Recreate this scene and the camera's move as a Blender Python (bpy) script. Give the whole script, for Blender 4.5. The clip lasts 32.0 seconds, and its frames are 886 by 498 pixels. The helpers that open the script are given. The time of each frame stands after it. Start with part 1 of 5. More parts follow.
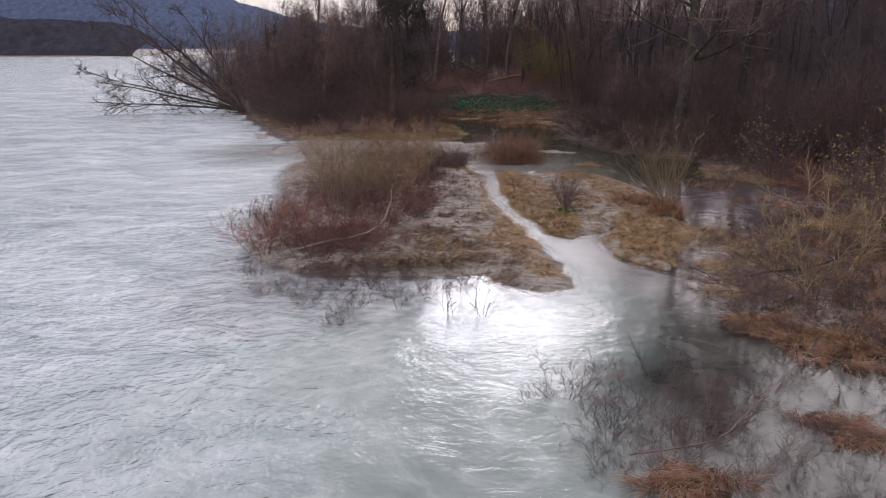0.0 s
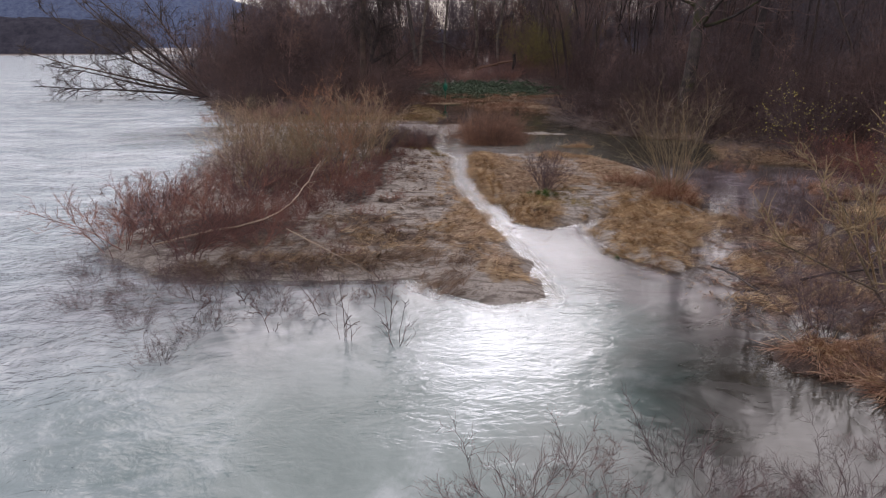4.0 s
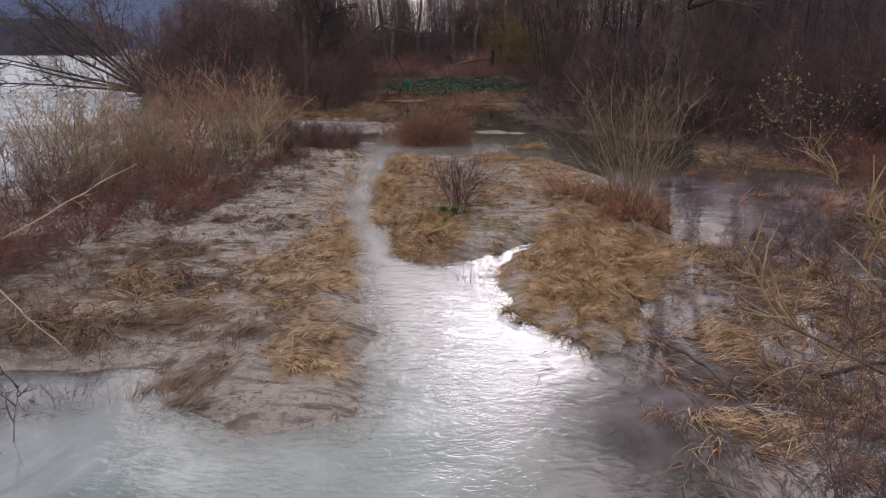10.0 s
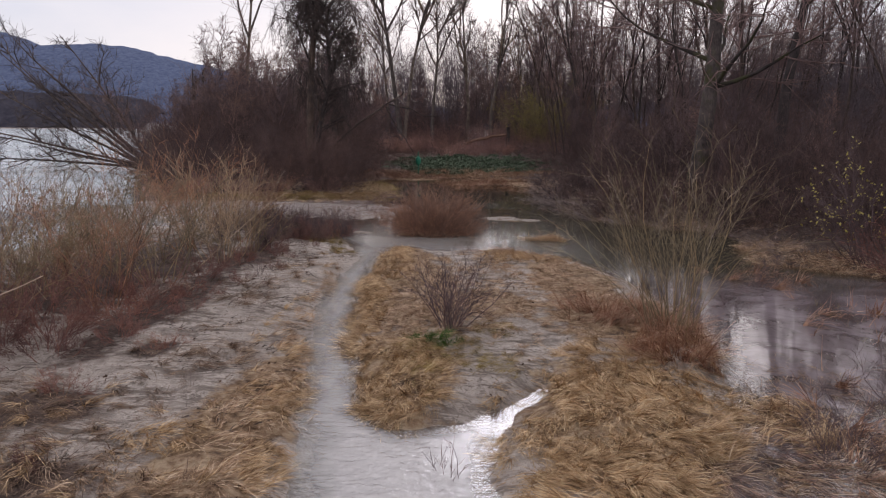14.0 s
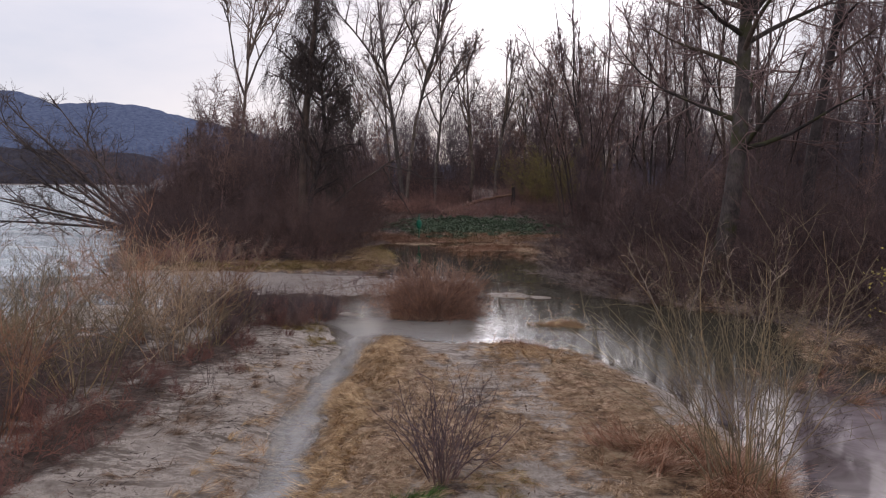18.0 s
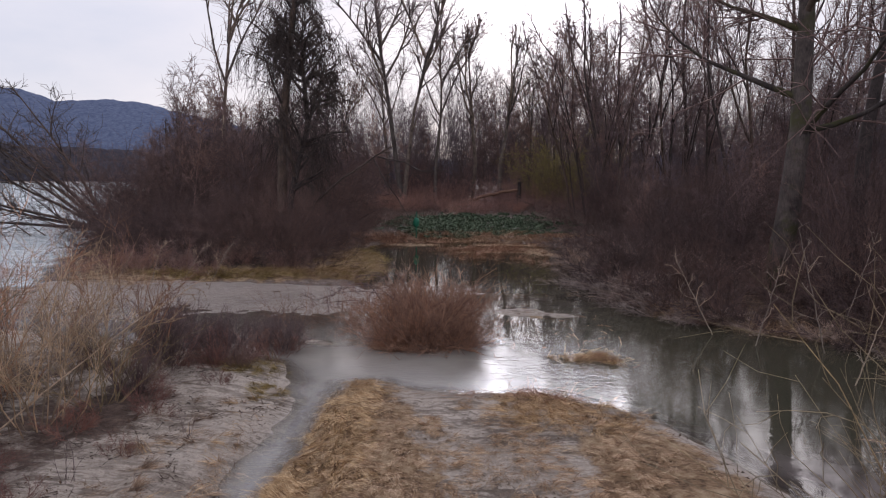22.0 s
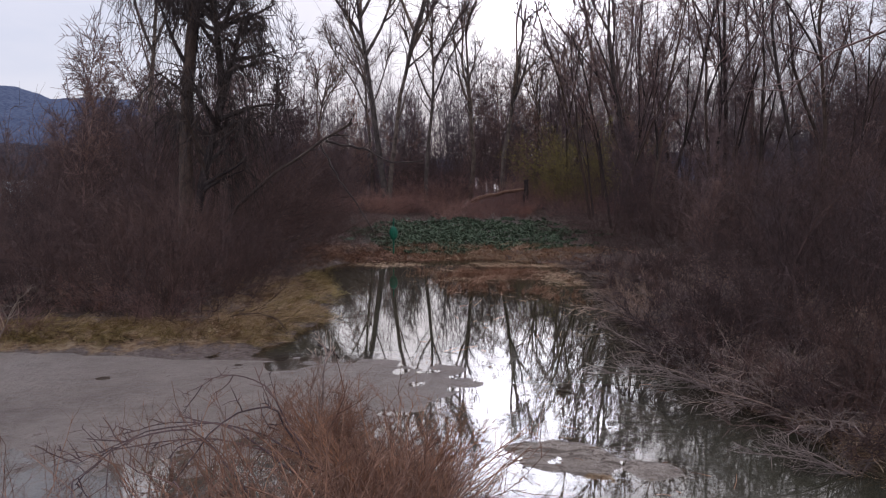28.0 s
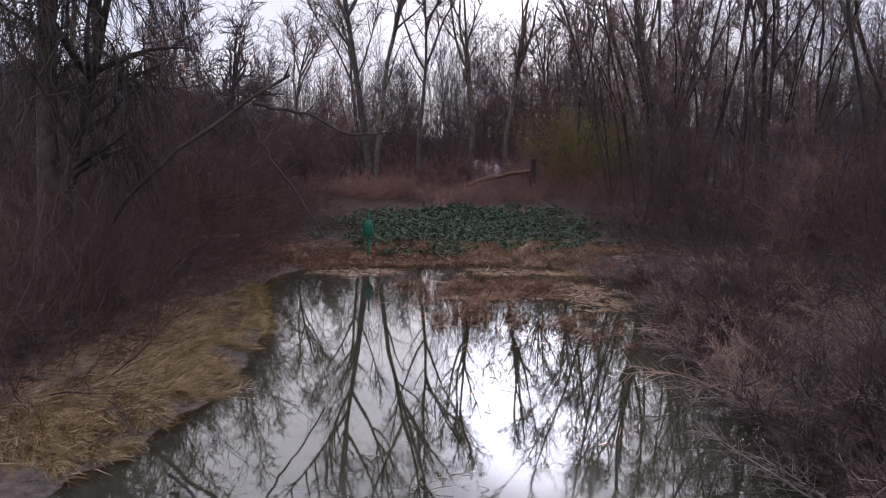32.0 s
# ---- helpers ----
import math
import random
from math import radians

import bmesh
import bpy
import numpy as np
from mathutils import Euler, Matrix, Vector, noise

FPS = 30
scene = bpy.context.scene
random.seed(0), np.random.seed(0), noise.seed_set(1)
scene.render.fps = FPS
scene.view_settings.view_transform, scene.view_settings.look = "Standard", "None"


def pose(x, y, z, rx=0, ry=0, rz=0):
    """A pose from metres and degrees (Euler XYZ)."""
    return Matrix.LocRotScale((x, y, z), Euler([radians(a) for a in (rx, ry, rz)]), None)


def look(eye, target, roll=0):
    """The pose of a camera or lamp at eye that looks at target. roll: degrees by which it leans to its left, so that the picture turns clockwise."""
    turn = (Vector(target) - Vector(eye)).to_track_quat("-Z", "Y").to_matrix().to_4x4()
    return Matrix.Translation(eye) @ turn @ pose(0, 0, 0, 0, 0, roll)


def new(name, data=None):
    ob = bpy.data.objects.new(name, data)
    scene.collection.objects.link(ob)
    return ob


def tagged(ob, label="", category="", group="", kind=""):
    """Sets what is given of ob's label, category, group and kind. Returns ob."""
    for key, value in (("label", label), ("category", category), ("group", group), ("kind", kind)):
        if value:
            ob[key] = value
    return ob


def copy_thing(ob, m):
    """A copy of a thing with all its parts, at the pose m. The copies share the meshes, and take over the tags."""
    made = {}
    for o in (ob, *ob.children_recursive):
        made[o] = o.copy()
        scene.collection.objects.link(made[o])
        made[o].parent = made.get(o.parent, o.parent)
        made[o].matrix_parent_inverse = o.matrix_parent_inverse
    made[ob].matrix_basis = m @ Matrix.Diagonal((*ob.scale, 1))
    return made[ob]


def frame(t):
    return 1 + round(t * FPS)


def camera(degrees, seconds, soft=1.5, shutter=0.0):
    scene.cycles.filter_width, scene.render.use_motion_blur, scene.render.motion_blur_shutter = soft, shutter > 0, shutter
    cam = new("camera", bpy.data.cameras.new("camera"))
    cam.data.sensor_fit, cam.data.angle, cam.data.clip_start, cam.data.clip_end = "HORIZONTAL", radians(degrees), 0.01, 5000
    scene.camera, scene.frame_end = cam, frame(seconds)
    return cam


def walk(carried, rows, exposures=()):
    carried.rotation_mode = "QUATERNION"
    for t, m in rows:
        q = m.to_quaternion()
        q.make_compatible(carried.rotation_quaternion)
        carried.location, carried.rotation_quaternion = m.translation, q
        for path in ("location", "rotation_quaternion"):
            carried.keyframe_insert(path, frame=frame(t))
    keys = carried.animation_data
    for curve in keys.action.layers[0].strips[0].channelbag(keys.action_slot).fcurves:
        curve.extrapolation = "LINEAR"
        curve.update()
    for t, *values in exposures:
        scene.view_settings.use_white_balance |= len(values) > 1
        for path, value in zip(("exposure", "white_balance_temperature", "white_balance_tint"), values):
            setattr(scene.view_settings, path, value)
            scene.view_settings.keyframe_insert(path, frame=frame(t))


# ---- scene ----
cam = camera(62.8, 32.0, soft=1.15)
walk(cam, [
    (0, pose(0.000, 0.000, 5.250, 74.50, 0.00, 0.00)),
    (1, pose(0.390, 1.196, 4.891, 74.40, 0.00, 0.00)),
    (2, pose(0.728, 2.498, 4.530, 74.40, 0.00, 0.00)),
    (3, pose(1.014, 3.838, 4.105, 74.50, 0.00, 0.00)),
    (3.5, pose(1.196, 4.457, 3.906, 74.50, 0.10, 0.00)),
    (5.5, pose(2.054, 6.447, 3.300, 74.60, 0.10, -0.10)),
    (6, pose(2.262, 6.873, 3.182, 74.70, 0.10, -0.10)),
    (7, pose(2.730, 7.653, 3.074, 74.70, 0.10, -0.10)),
    (8, pose(3.146, 8.464, 2.984, 74.70, 0.00, -0.10)),
    (9, pose(3.484, 9.315, 2.937, 74.70, -0.10, -0.20)),
    (10, pose(3.718, 10.129, 2.954, 74.80, -0.10, -0.20)),
    (11, pose(3.874, 10.882, 3.042, 75.60, -0.10, -0.20)),
    (12, pose(4.004, 11.614, 3.055, 77.20, -0.10, -0.20)),
    (13, pose(4.082, 12.346, 3.067, 78.80, -0.20, -0.10)),
    (13.5, pose(4.108, 12.706, 3.102, 79.60, -0.30, 0.60)),
    (14, pose(4.160, 13.067, 3.137, 80.40, -0.40, 1.30)),
    (14.5, pose(4.186, 13.409, 3.204, 81.10, -0.50, 1.60)),
    (15, pose(4.212, 13.776, 3.264, 81.90, -0.50, 1.60)),
    (15.5, pose(4.238, 14.112, 3.306, 82.70, -0.50, 1.60)),
    (17.5, pose(4.264, 15.471, 3.442, 84.50, -0.60, 1.60)),
    (18, pose(4.264, 15.843, 3.420, 84.80, -0.50, 1.70)),
    (19, pose(4.238, 16.643, 3.386, 84.70, -0.50, 1.70)),
    (20, pose(4.238, 17.697, 3.391, 84.60, -0.40, 1.80)),
    (21, pose(4.238, 18.869, 3.336, 84.60, -0.30, 1.80)),
    (22, pose(4.290, 20.073, 3.299, 84.50, -0.30, 1.90)),
    (23, pose(4.342, 21.359, 3.266, 84.50, -0.30, 1.90)),
    (24, pose(4.342, 22.695, 3.219, 84.50, -0.30, 1.90)),
    (25, pose(4.394, 24.120, 3.202, 84.40, -0.20, 1.90)),
    (25.5, pose(4.420, 24.902, 3.201, 84.40, -0.30, 1.90)),
    (26.5, pose(4.456, 26.682, 3.201, 84.40, -0.30, 1.90)),
    (27.5, pose(4.497, 28.752, 3.201, 84.40, -0.30, 1.90)),
    (28, pose(4.518, 29.802, 3.201, 84.40, -0.30, 1.90)),
    (28.5, pose(4.539, 30.852, 3.201, 84.40, -0.30, 1.90)),
    (29, pose(4.559, 31.852, 3.201, 84.40, -0.30, 1.90)),
    (29.5, pose(4.579, 32.852, 3.201, 84.40, -0.30, 1.90)),
    (30, pose(4.598, 33.802, 3.201, 84.40, -0.30, 1.90)),
    (30.5, pose(4.615, 34.652, 3.201, 84.30, -0.30, 1.90)),
    (31, pose(4.628, 35.302, 3.201, 83.70, -0.30, 1.90)),
    (31.5, pose(4.639, 35.852, 3.201, 83.10, -0.30, 1.90)),
    (32, pose(4.648, 36.302, 3.201, 82.80, -0.30, 1.90)),
], exposures=((0, 0.46, 6500, 20), (9, 0.6, 6650, 20), (13, 0.57, 6600, 20), (19, 0.5, 6450, 20), (24, 0.5, 6350, 20), (28, 0.49, 6200, 20), (32, 0.6, 6000, 22)))


# ---- world, sun, exposure ----
SUN_AZ, SUN_EL = radians(5.5), radians(18.8)
SUN_DIR = Vector((math.sin(SUN_AZ) * math.cos(SUN_EL), math.cos(SUN_AZ) * math.cos(SUN_EL), math.sin(SUN_EL)))
world = bpy.data.worlds.new("overcast_sky")
scene.world = world
world.use_nodes = True
wt = world.node_tree
wt.nodes.clear()


def wnode(kind, **values):
    n = wt.nodes.new(kind)
    for k, v in values.items():
        n.inputs[k].default_value = v
    return n


sky = wt.nodes.new("ShaderNodeTexSky")
sky.sky_type, sky.sun_disc, sky.sun_elevation, sky.sun_rotation = "NISHITA", False, SUN_EL, SUN_AZ
coord = wt.nodes.new("ShaderNodeTexCoord")
sky_gain = wt.nodes.new("ShaderNodeVectorMath")
sky_gain.operation = "SCALE"
sky_gain.inputs["Scale"].default_value = 0.07
wt.links.new(sky.outputs[0], sky_gain.inputs[0])
# cloud deck: soft banks of grey and white, brighter where the low sun stands behind it
clouds = wnode("ShaderNodeTexNoise", Scale=2.6, Detail=6.0, Roughness=0.55)
squash = wt.nodes.new("ShaderNodeMapping")
squash.inputs["Scale"].default_value = (1, 1, 3.0)
wt.links.new(coord.outputs["Generated"], squash.inputs[0])
wt.links.new(squash.outputs[0], clouds.inputs["Vector"])
deck = wt.nodes.new("ShaderNodeValToRGB")
deck.color_ramp.elements[0].position, deck.color_ramp.elements[0].color = 0.34, (0.6, 0.64, 0.7, 1)
deck.color_ramp.elements[1].position, deck.color_ramp.elements[1].color = 0.6, (0.73, 0.735, 0.755, 1)
wt.links.new(clouds.outputs["Fac"], deck.inputs[0])
dot = wt.nodes.new("ShaderNodeVectorMath")
dot.operation = "DOT_PRODUCT"
dot.inputs[1].default_value = SUN_DIR
wt.links.new(coord.outputs["Generated"], dot.inputs[0])
lobe = wt.nodes.new("ShaderNodeValToRGB")
lobe.color_ramp.interpolation = "EASE"
for p, v in ((0.0, 1.08), (0.4, 1.0), (0.9, 0.98), (0.96, 1.02), (0.98, 1.2), (0.99, 1.9), (0.9966, 8.0)):
    e = lobe.color_ramp.elements.new(p)
    e.color = (v, v, v, 1)
lobe.color_ramp.elements.remove(lobe.color_ramp.elements[0])
lobe.color_ramp.elements.remove(lobe.color_ramp.elements[-1])
wt.links.new(dot.outputs["Value"], lobe.inputs[0])
up = wt.nodes.new("ShaderNodeSeparateXYZ")
wt.links.new(coord.outputs["Generated"], up.inputs[0])
high = wt.nodes.new("ShaderNodeMapRange")
high.interpolation_type = "SMOOTHSTEP"
high.inputs["From Min"].default_value, high.inputs["From Max"].default_value = 0.38, 0.65
high.inputs["To Min"].default_value, high.inputs["To Max"].default_value = 1.0, 0.98
wt.links.new(up.outputs["Z"], high.inputs["Value"])
# the deck thickens towards the horizon
low = wt.nodes.new("ShaderNodeMapRange")
low.interpolation_type = "SMOOTHSTEP"
low.inputs["From Min"].default_value, low.inputs["From Max"].default_value = 0.1, 0.5
low.inputs["To Min"].default_value, low.inputs["To Max"].default_value = 0.83, 1.0
wt.links.new(up.outputs["Z"], low.inputs["Value"])
veil = wt.nodes.new("ShaderNodeMath")
veil.operation = "MULTIPLY"
wt.links.new(high.outputs[0], veil.inputs[0])
wt.links.new(low.outputs[0], veil.inputs[1])
dome_light = wt.nodes.new("ShaderNodeVectorMath")
dome_light.operation = "SCALE"
wt.links.new(veil.outputs[0], dome_light.inputs["Scale"])
lit = wt.nodes.new("ShaderNodeVectorMath")
lit.operation = "MULTIPLY"
wt.links.new(deck.outputs[0], lit.inputs[0])
wt.links.new(lobe.outputs[0], lit.inputs[1])
mixer = wt.nodes.new("ShaderNodeMix")
mixer.data_type = "RGBA"
mixer.inputs[0].default_value = 0.88
wt.links.new(sky_gain.outputs[0], mixer.inputs[6])
wt.links.new(lit.outputs[0], dome_light.inputs[0])
wt.links.new(dome_light.outputs[0], mixer.inputs[7])
back = wnode("ShaderNodeBackground", Strength=1.0)
wt.links.new(mixer.outputs[2], back.inputs[0])
wout = wt.nodes.new("ShaderNodeOutputWorld")
wt.links.new(back.outputs[0], wout.inputs[0])

sun_data = bpy.data.lights.new("sun", "SUN")
sun_data.energy, sun_data.angle, sun_data.color = 0.7, radians(60), (1.0, 0.95, 0.88)
sun = new("sun", sun_data)
sun.matrix_world = look(SUN_DIR * 60, (0, 0, 0))

# ---- materials ----


def material(name, rough=0.9):
    m = bpy.data.materials.new(name)
    m.use_nodes = True
    b = m.node_tree.nodes["Principled BSDF"]
    b.inputs["Roughness"].default_value = rough
    b.inputs["Specular IOR Level"].default_value = 0.25
    return m, m.node_tree, b


def ramp(nt, source, stops):
    r = nt.nodes.new("ShaderNodeValToRGB")
    els = r.color_ramp.elements
    while len(els) < len(stops):
        els.new(0.5)
    for e, (p, c) in zip(els, stops):
        e.position, e.color = p, (*c, 1)
    nt.links.new(source, r.inputs[0])
    return r.outputs[0]


def noise_tex(nt, scale, detail=4.0, rough=0.6, vector=None, stretch=None, twist=0.0):
    n = nt.nodes.new("ShaderNodeTexNoise")
    n.inputs["Distortion"].default_value = twist
    n.inputs["Scale"].default_value, n.inputs["Detail"].default_value, n.inputs["Roughness"].default_value = scale, detail, rough
    if vector is None:
        g = nt.nodes.new("ShaderNodeNewGeometry")
        vector = g.outputs["Position"]
    if stretch:
        mp = nt.nodes.new("ShaderNodeMapping")
        mp.inputs["Scale"].default_value = stretch
        nt.links.new(vector, mp.inputs[0])
        vector = mp.outputs[0]
    nt.links.new(vector, n.inputs["Vector"])
    return n.outputs["Fac"]


def mix_rgb(nt, fac, a, b):
    n = nt.nodes.new("ShaderNodeMix")
    n.data_type = "RGBA"
    for i, v in ((0, fac), (6, a), (7, b)):
        if isinstance(v, (int, float)):
            n.inputs[i].default_value = v
        elif isinstance(v, tuple):
            n.inputs[i].default_value = (*v, 1)
        else:
            nt.links.new(v, n.inputs[i])
    return n.outputs[2]


def maths(nt, op, a, b=None, clamp=False):
    n = nt.nodes.new("ShaderNodeMath")
    n.operation, n.use_clamp = op, clamp
    for i, v in enumerate((a, b)):
        if v is None:
            continue
        if isinstance(v, (int, float)):
            n.inputs[i].default_value = v
        else:
            nt.links.new(v, n.inputs[i])
    return n.outputs[0]


def bump(nt, b, height, strength, distance=0.02):
    n = nt.nodes.new("ShaderNodeBump")
    n.inputs["Strength"].default_value, n.inputs["Distance"].default_value = strength, distance
    nt.links.new(height, n.inputs["Height"])
    nt.links.new(n.outputs[0], b.inputs["Normal"])


def bark(name, dark, light, scale=3.0, moss=None):
    """Bark or twig skin: two scales of mottling, and a tone that differs from plant to plant."""
    m, nt, b = material(name, 0.88)
    patches = noise_tex(nt, scale, 3.0)
    grain = noise_tex(nt, scale * 9, 2.0, 0.7, stretch=(1, 1, 0.25))
    both = maths(nt, "ADD", maths(nt, "MULTIPLY", patches, 0.6), maths(nt, "MULTIPLY", grain, 0.4))
    col = ramp(nt, both, ((0.34, dark), (0.64, light)))
    info = nt.nodes.new("ShaderNodeObjectInfo")
    tone = ramp(nt, info.outputs["Random"], ((0.0, (0.6, 0.6, 0.64)), (0.5, (0.95, 0.93, 0.95)), (1.0, (1.4, 1.24, 1.08))))
    mul = nt.nodes.new("ShaderNodeMix")
    mul.data_type, mul.blend_type = "RGBA", "MULTIPLY"
    mul.inputs[0].default_value = 1.0
    nt.links.new(col, mul.inputs[6])
    nt.links.new(tone, mul.inputs[7])
    col = mul.outputs[2]
    if moss:
        spots = ramp(nt, noise_tex(nt, 1.3, 5.0), ((0.5, (0, 0, 0)), (0.62, (1, 1, 1))))
        col = mix_rgb(nt, spots, col, moss)
    nt.links.new(col, b.inputs["Base Color"])
    bump(nt, b, both, 0.5, 0.01)
    return m


def straw(name, stops, rough=0.75):
    """Dry blades or leaves: each one its own tone."""
    m, nt, b = material(name, rough)
    g = nt.nodes.new("ShaderNodeNewGeometry")
    patches = noise_tex(nt, 0.9, 3.0)
    # clump-sized noise puts the shade between tufts into the colour
    tufts = ramp(nt, noise_tex(nt, 6.5, 3.0, 0.65, twist=0.5), ((0.36, (0, 0, 0)), (0.64, (1, 1, 1))))
    v = maths(nt, "ADD", maths(nt, "MULTIPLY", g.outputs["Random Per Island"], 0.42), maths(nt, "MULTIPLY", patches, 0.24))
    v = maths(nt, "ADD", v, maths(nt, "MULTIPLY", tufts, 0.36))
    nt.links.new(ramp(nt, v, stops), b.inputs["Base Color"])
    return m


BARK_DARK = bark("bark_dark", (0.03, 0.024, 0.023), (0.1, 0.078, 0.07))
BARK_GREY = bark("bark_grey", (0.06, 0.05, 0.045), (0.2, 0.165, 0.14))
BARK_MOSSY = bark("bark_mossy", (0.03, 0.025, 0.023), (0.115, 0.094, 0.084), moss=(0.055, 0.052, 0.025))
TWIG_BROWN = bark("twig_brown", (0.075, 0.052, 0.054), (0.225, 0.16, 0.152))
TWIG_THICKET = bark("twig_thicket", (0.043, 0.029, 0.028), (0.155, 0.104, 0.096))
# far twigs: lighter and cooler, with distance haze put into the colour
TWIG_FAR_HAZED = bark("twig_far_hazed", (0.12, 0.095, 0.1), (0.28, 0.225, 0.225))
TWIG_DOME = bark("twig_dome", (0.1, 0.05, 0.035), (0.43, 0.255, 0.175))
TWIG_RED = bark("twig_red", (0.105, 0.05, 0.042), (0.32, 0.17, 0.14))
TWIG_REDBACK = bark("twig_redback", (0.17, 0.095, 0.085), (0.42, 0.26, 0.22))
TWIG_RUST = bark("twig_rust", (0.15, 0.08, 0.05), (0.4, 0.23, 0.15))
TWIG_TAN = bark("twig_tan", (0.17, 0.125, 0.085), (0.43, 0.335, 0.24))
TWIG_OLIVE = bark("twig_olive", (0.13, 0.1, 0.06), (0.35, 0.275, 0.17))
TWIG_GREY = bark("twig_grey", (0.15, 0.115, 0.1), (0.42, 0.33, 0.285))
TWIG_GOLD = bark("twig_gold", (0.15, 0.12, 0.05), (0.38, 0.31, 0.13))
TWIG_PALE = bark("twig_pale", (0.22, 0.17, 0.13), (0.42, 0.35, 0.28))
GRASS_GOLD = straw("dry_grass_gold", ((0.2, (0.11, 0.053, 0.022)), (0.5, (0.45, 0.285, 0.145)), (0.8, (0.77, 0.58, 0.36))))
GRASS_TAN = straw("dry_grass_tan", ((0.2, (0.11, 0.055, 0.032)), (0.5, (0.43, 0.275, 0.165)), (0.8, (0.74, 0.57, 0.4))))
GRASS_RUST = straw("dry_sedge_rust", ((0.2, (0.13, 0.056, 0.036)), (0.5, (0.34, 0.175, 0.105)), (0.8, (0.56, 0.38, 0.27))))
GRASS_BROWN = straw("drowned_grass", ((0.2, (0.08, 0.05, 0.035)), (0.5, (0.19, 0.12, 0.08)), (0.8, (0.34, 0.24, 0.17))))
GRASS_MOSS = straw("mossy_grass", ((0.2, (0.1, 0.072, 0.025)), (0.5, (0.27, 0.19, 0.065)), (0.8, (0.48, 0.36, 0.16))))
GRASS_GREEN = straw("green_grass", ((0.2, (0.035, 0.08, 0.015)), (0.8, (0.1, 0.19, 0.04))))
LEAF_GREEN = straw("ground_ivy_leaf", ((0.2, (0.03, 0.05, 0.03)), (0.5, (0.075, 0.11, 0.066)), (0.85, (0.16, 0.2, 0.13))), 0.85)
LEAF_YELLOW = straw("yellow_leaf", ((0.2, (0.22, 0.18, 0.05)), (0.8, (0.46, 0.38, 0.1))), 0.6)
LEAF_BROWN = straw("dead_leaf", ((0.2, (0.04, 0.022, 0.015)), (0.8, (0.13, 0.075, 0.045))), 0.8)

# silt, litter and flattened straw on the ground
GROUND, nt, b = material("silt_and_litter", 0.8)
att = nt.nodes.new("ShaderNodeAttribute")
att.attribute_name = "cover"
sep = nt.nodes.new("ShaderNodeSeparateColor")
nt.links.new(att.outputs["Color"], sep.inputs[0])
fine = noise_tex(nt, 9.0, 6.0, 0.7)
mid = noise_tex(nt, 2.2, 5.0, 0.65)
big = noise_tex(nt, 0.45, 3.0)
streak = noise_tex(nt, 3.0, 5.0, 0.7, stretch=(0.55, 2.2, 1))
silt = ramp(nt, maths(nt, "ADD", maths(nt, "MULTIPLY", fine, 0.4), maths(nt, "MULTIPLY", big, 0.6)), ((0.35, (0.32, 0.266, 0.226)), (0.52, (0.56, 0.482, 0.418)), (0.68, (0.68, 0.605, 0.54))))
clods = ramp(nt, noise_tex(nt, 10.0, 5.0, 0.8, twist=0.6), ((0.53, (0, 0, 0)), (0.58, (1, 1, 1))))
zones = ramp(nt, noise_tex(nt, 1.1, 4.0, 0.6), ((0.38, (0.3, 0.3, 0.3)), (0.56, (1, 1, 1))))
debris = maths(nt, "MAXIMUM", ramp(nt, streak, ((0.5, (0, 0, 0)), (0.57, (1, 1, 1)))), clods)
debris = maths(nt, "MULTIPLY", debris, zones)
specks = ramp(nt, noise_tex(nt, 32.0, 3.0, 0.7), ((0.58, (0, 0, 0)), (0.64, (0.55, 0.55, 0.55))))
debris = maths(nt, "MAXIMUM", debris, specks)
silt = mix_rgb(nt, maths(nt, "MULTIPLY", maths(nt, "MULTIPLY", debris, 0.75), maths(nt, "SUBTRACT", 1.0, sep.outputs["Blue"])), silt, (0.1, 0.07, 0.05))
silt = mix_rgb(nt, maths(nt, "MULTIPLY", sep.outputs["Blue"], 1.1, True), silt, ramp(nt, maths(nt, "ADD", maths(nt, "MULTIPLY", mid, 0.45), maths(nt, "MULTIPLY", streak, 0.55)), ((0.4, (0.16, 0.128, 0.115)), (0.6, (0.36, 0.303, 0.28)))))
wet = maths(nt, "MULTIPLY", maths(nt, "SUBTRACT", maths(nt, "ADD", sep.outputs["Blue"], maths(nt, "MULTIPLY", mid, 0.3)), 0.75), 5.0, True)
silt = mix_rgb(nt, wet, silt, ramp(nt, fine, ((0.35, (0.14, 0.105, 0.092)), (0.65, (0.3, 0.24, 0.215)))))
turf = ramp(nt, maths(nt, "ADD", maths(nt, "MULTIPLY", fine, 0.5), maths(nt, "MULTIPLY", mid, 0.5)), ((0.4, (0.08, 0.045, 0.025)), (0.5, (0.3, 0.19, 0.11)), (0.6, (0.5, 0.37, 0.24))))
litter = ramp(nt, maths(nt, "ADD", maths(nt, "MULTIPLY", fine, 0.5), maths(nt, "MULTIPLY", mid, 0.5)), ((0.36, (0.045, 0.03, 0.025)), (0.52, (0.11, 0.074, 0.06)), (0.66, (0.21, 0.145, 0.115))))
edge = maths(nt, "MULTIPLY", maths(nt, "SUBTRACT", mid, 0.5), 1.4)
grassy = maths(nt, "MULTIPLY", maths(nt, "SUBTRACT", maths(nt, "ADD", sep.outputs["Red"], edge), 0.4), 5.0, True)
shady = maths(nt, "MULTIPLY", maths(nt, "SUBTRACT", maths(nt, "ADD", sep.outputs["Green"], edge), 0.4), 4.0, True)
col = mix_rgb(nt, shady, mix_rgb(nt, grassy, silt, turf), litter)
nt.links.new(col, b.inputs["Base Color"])
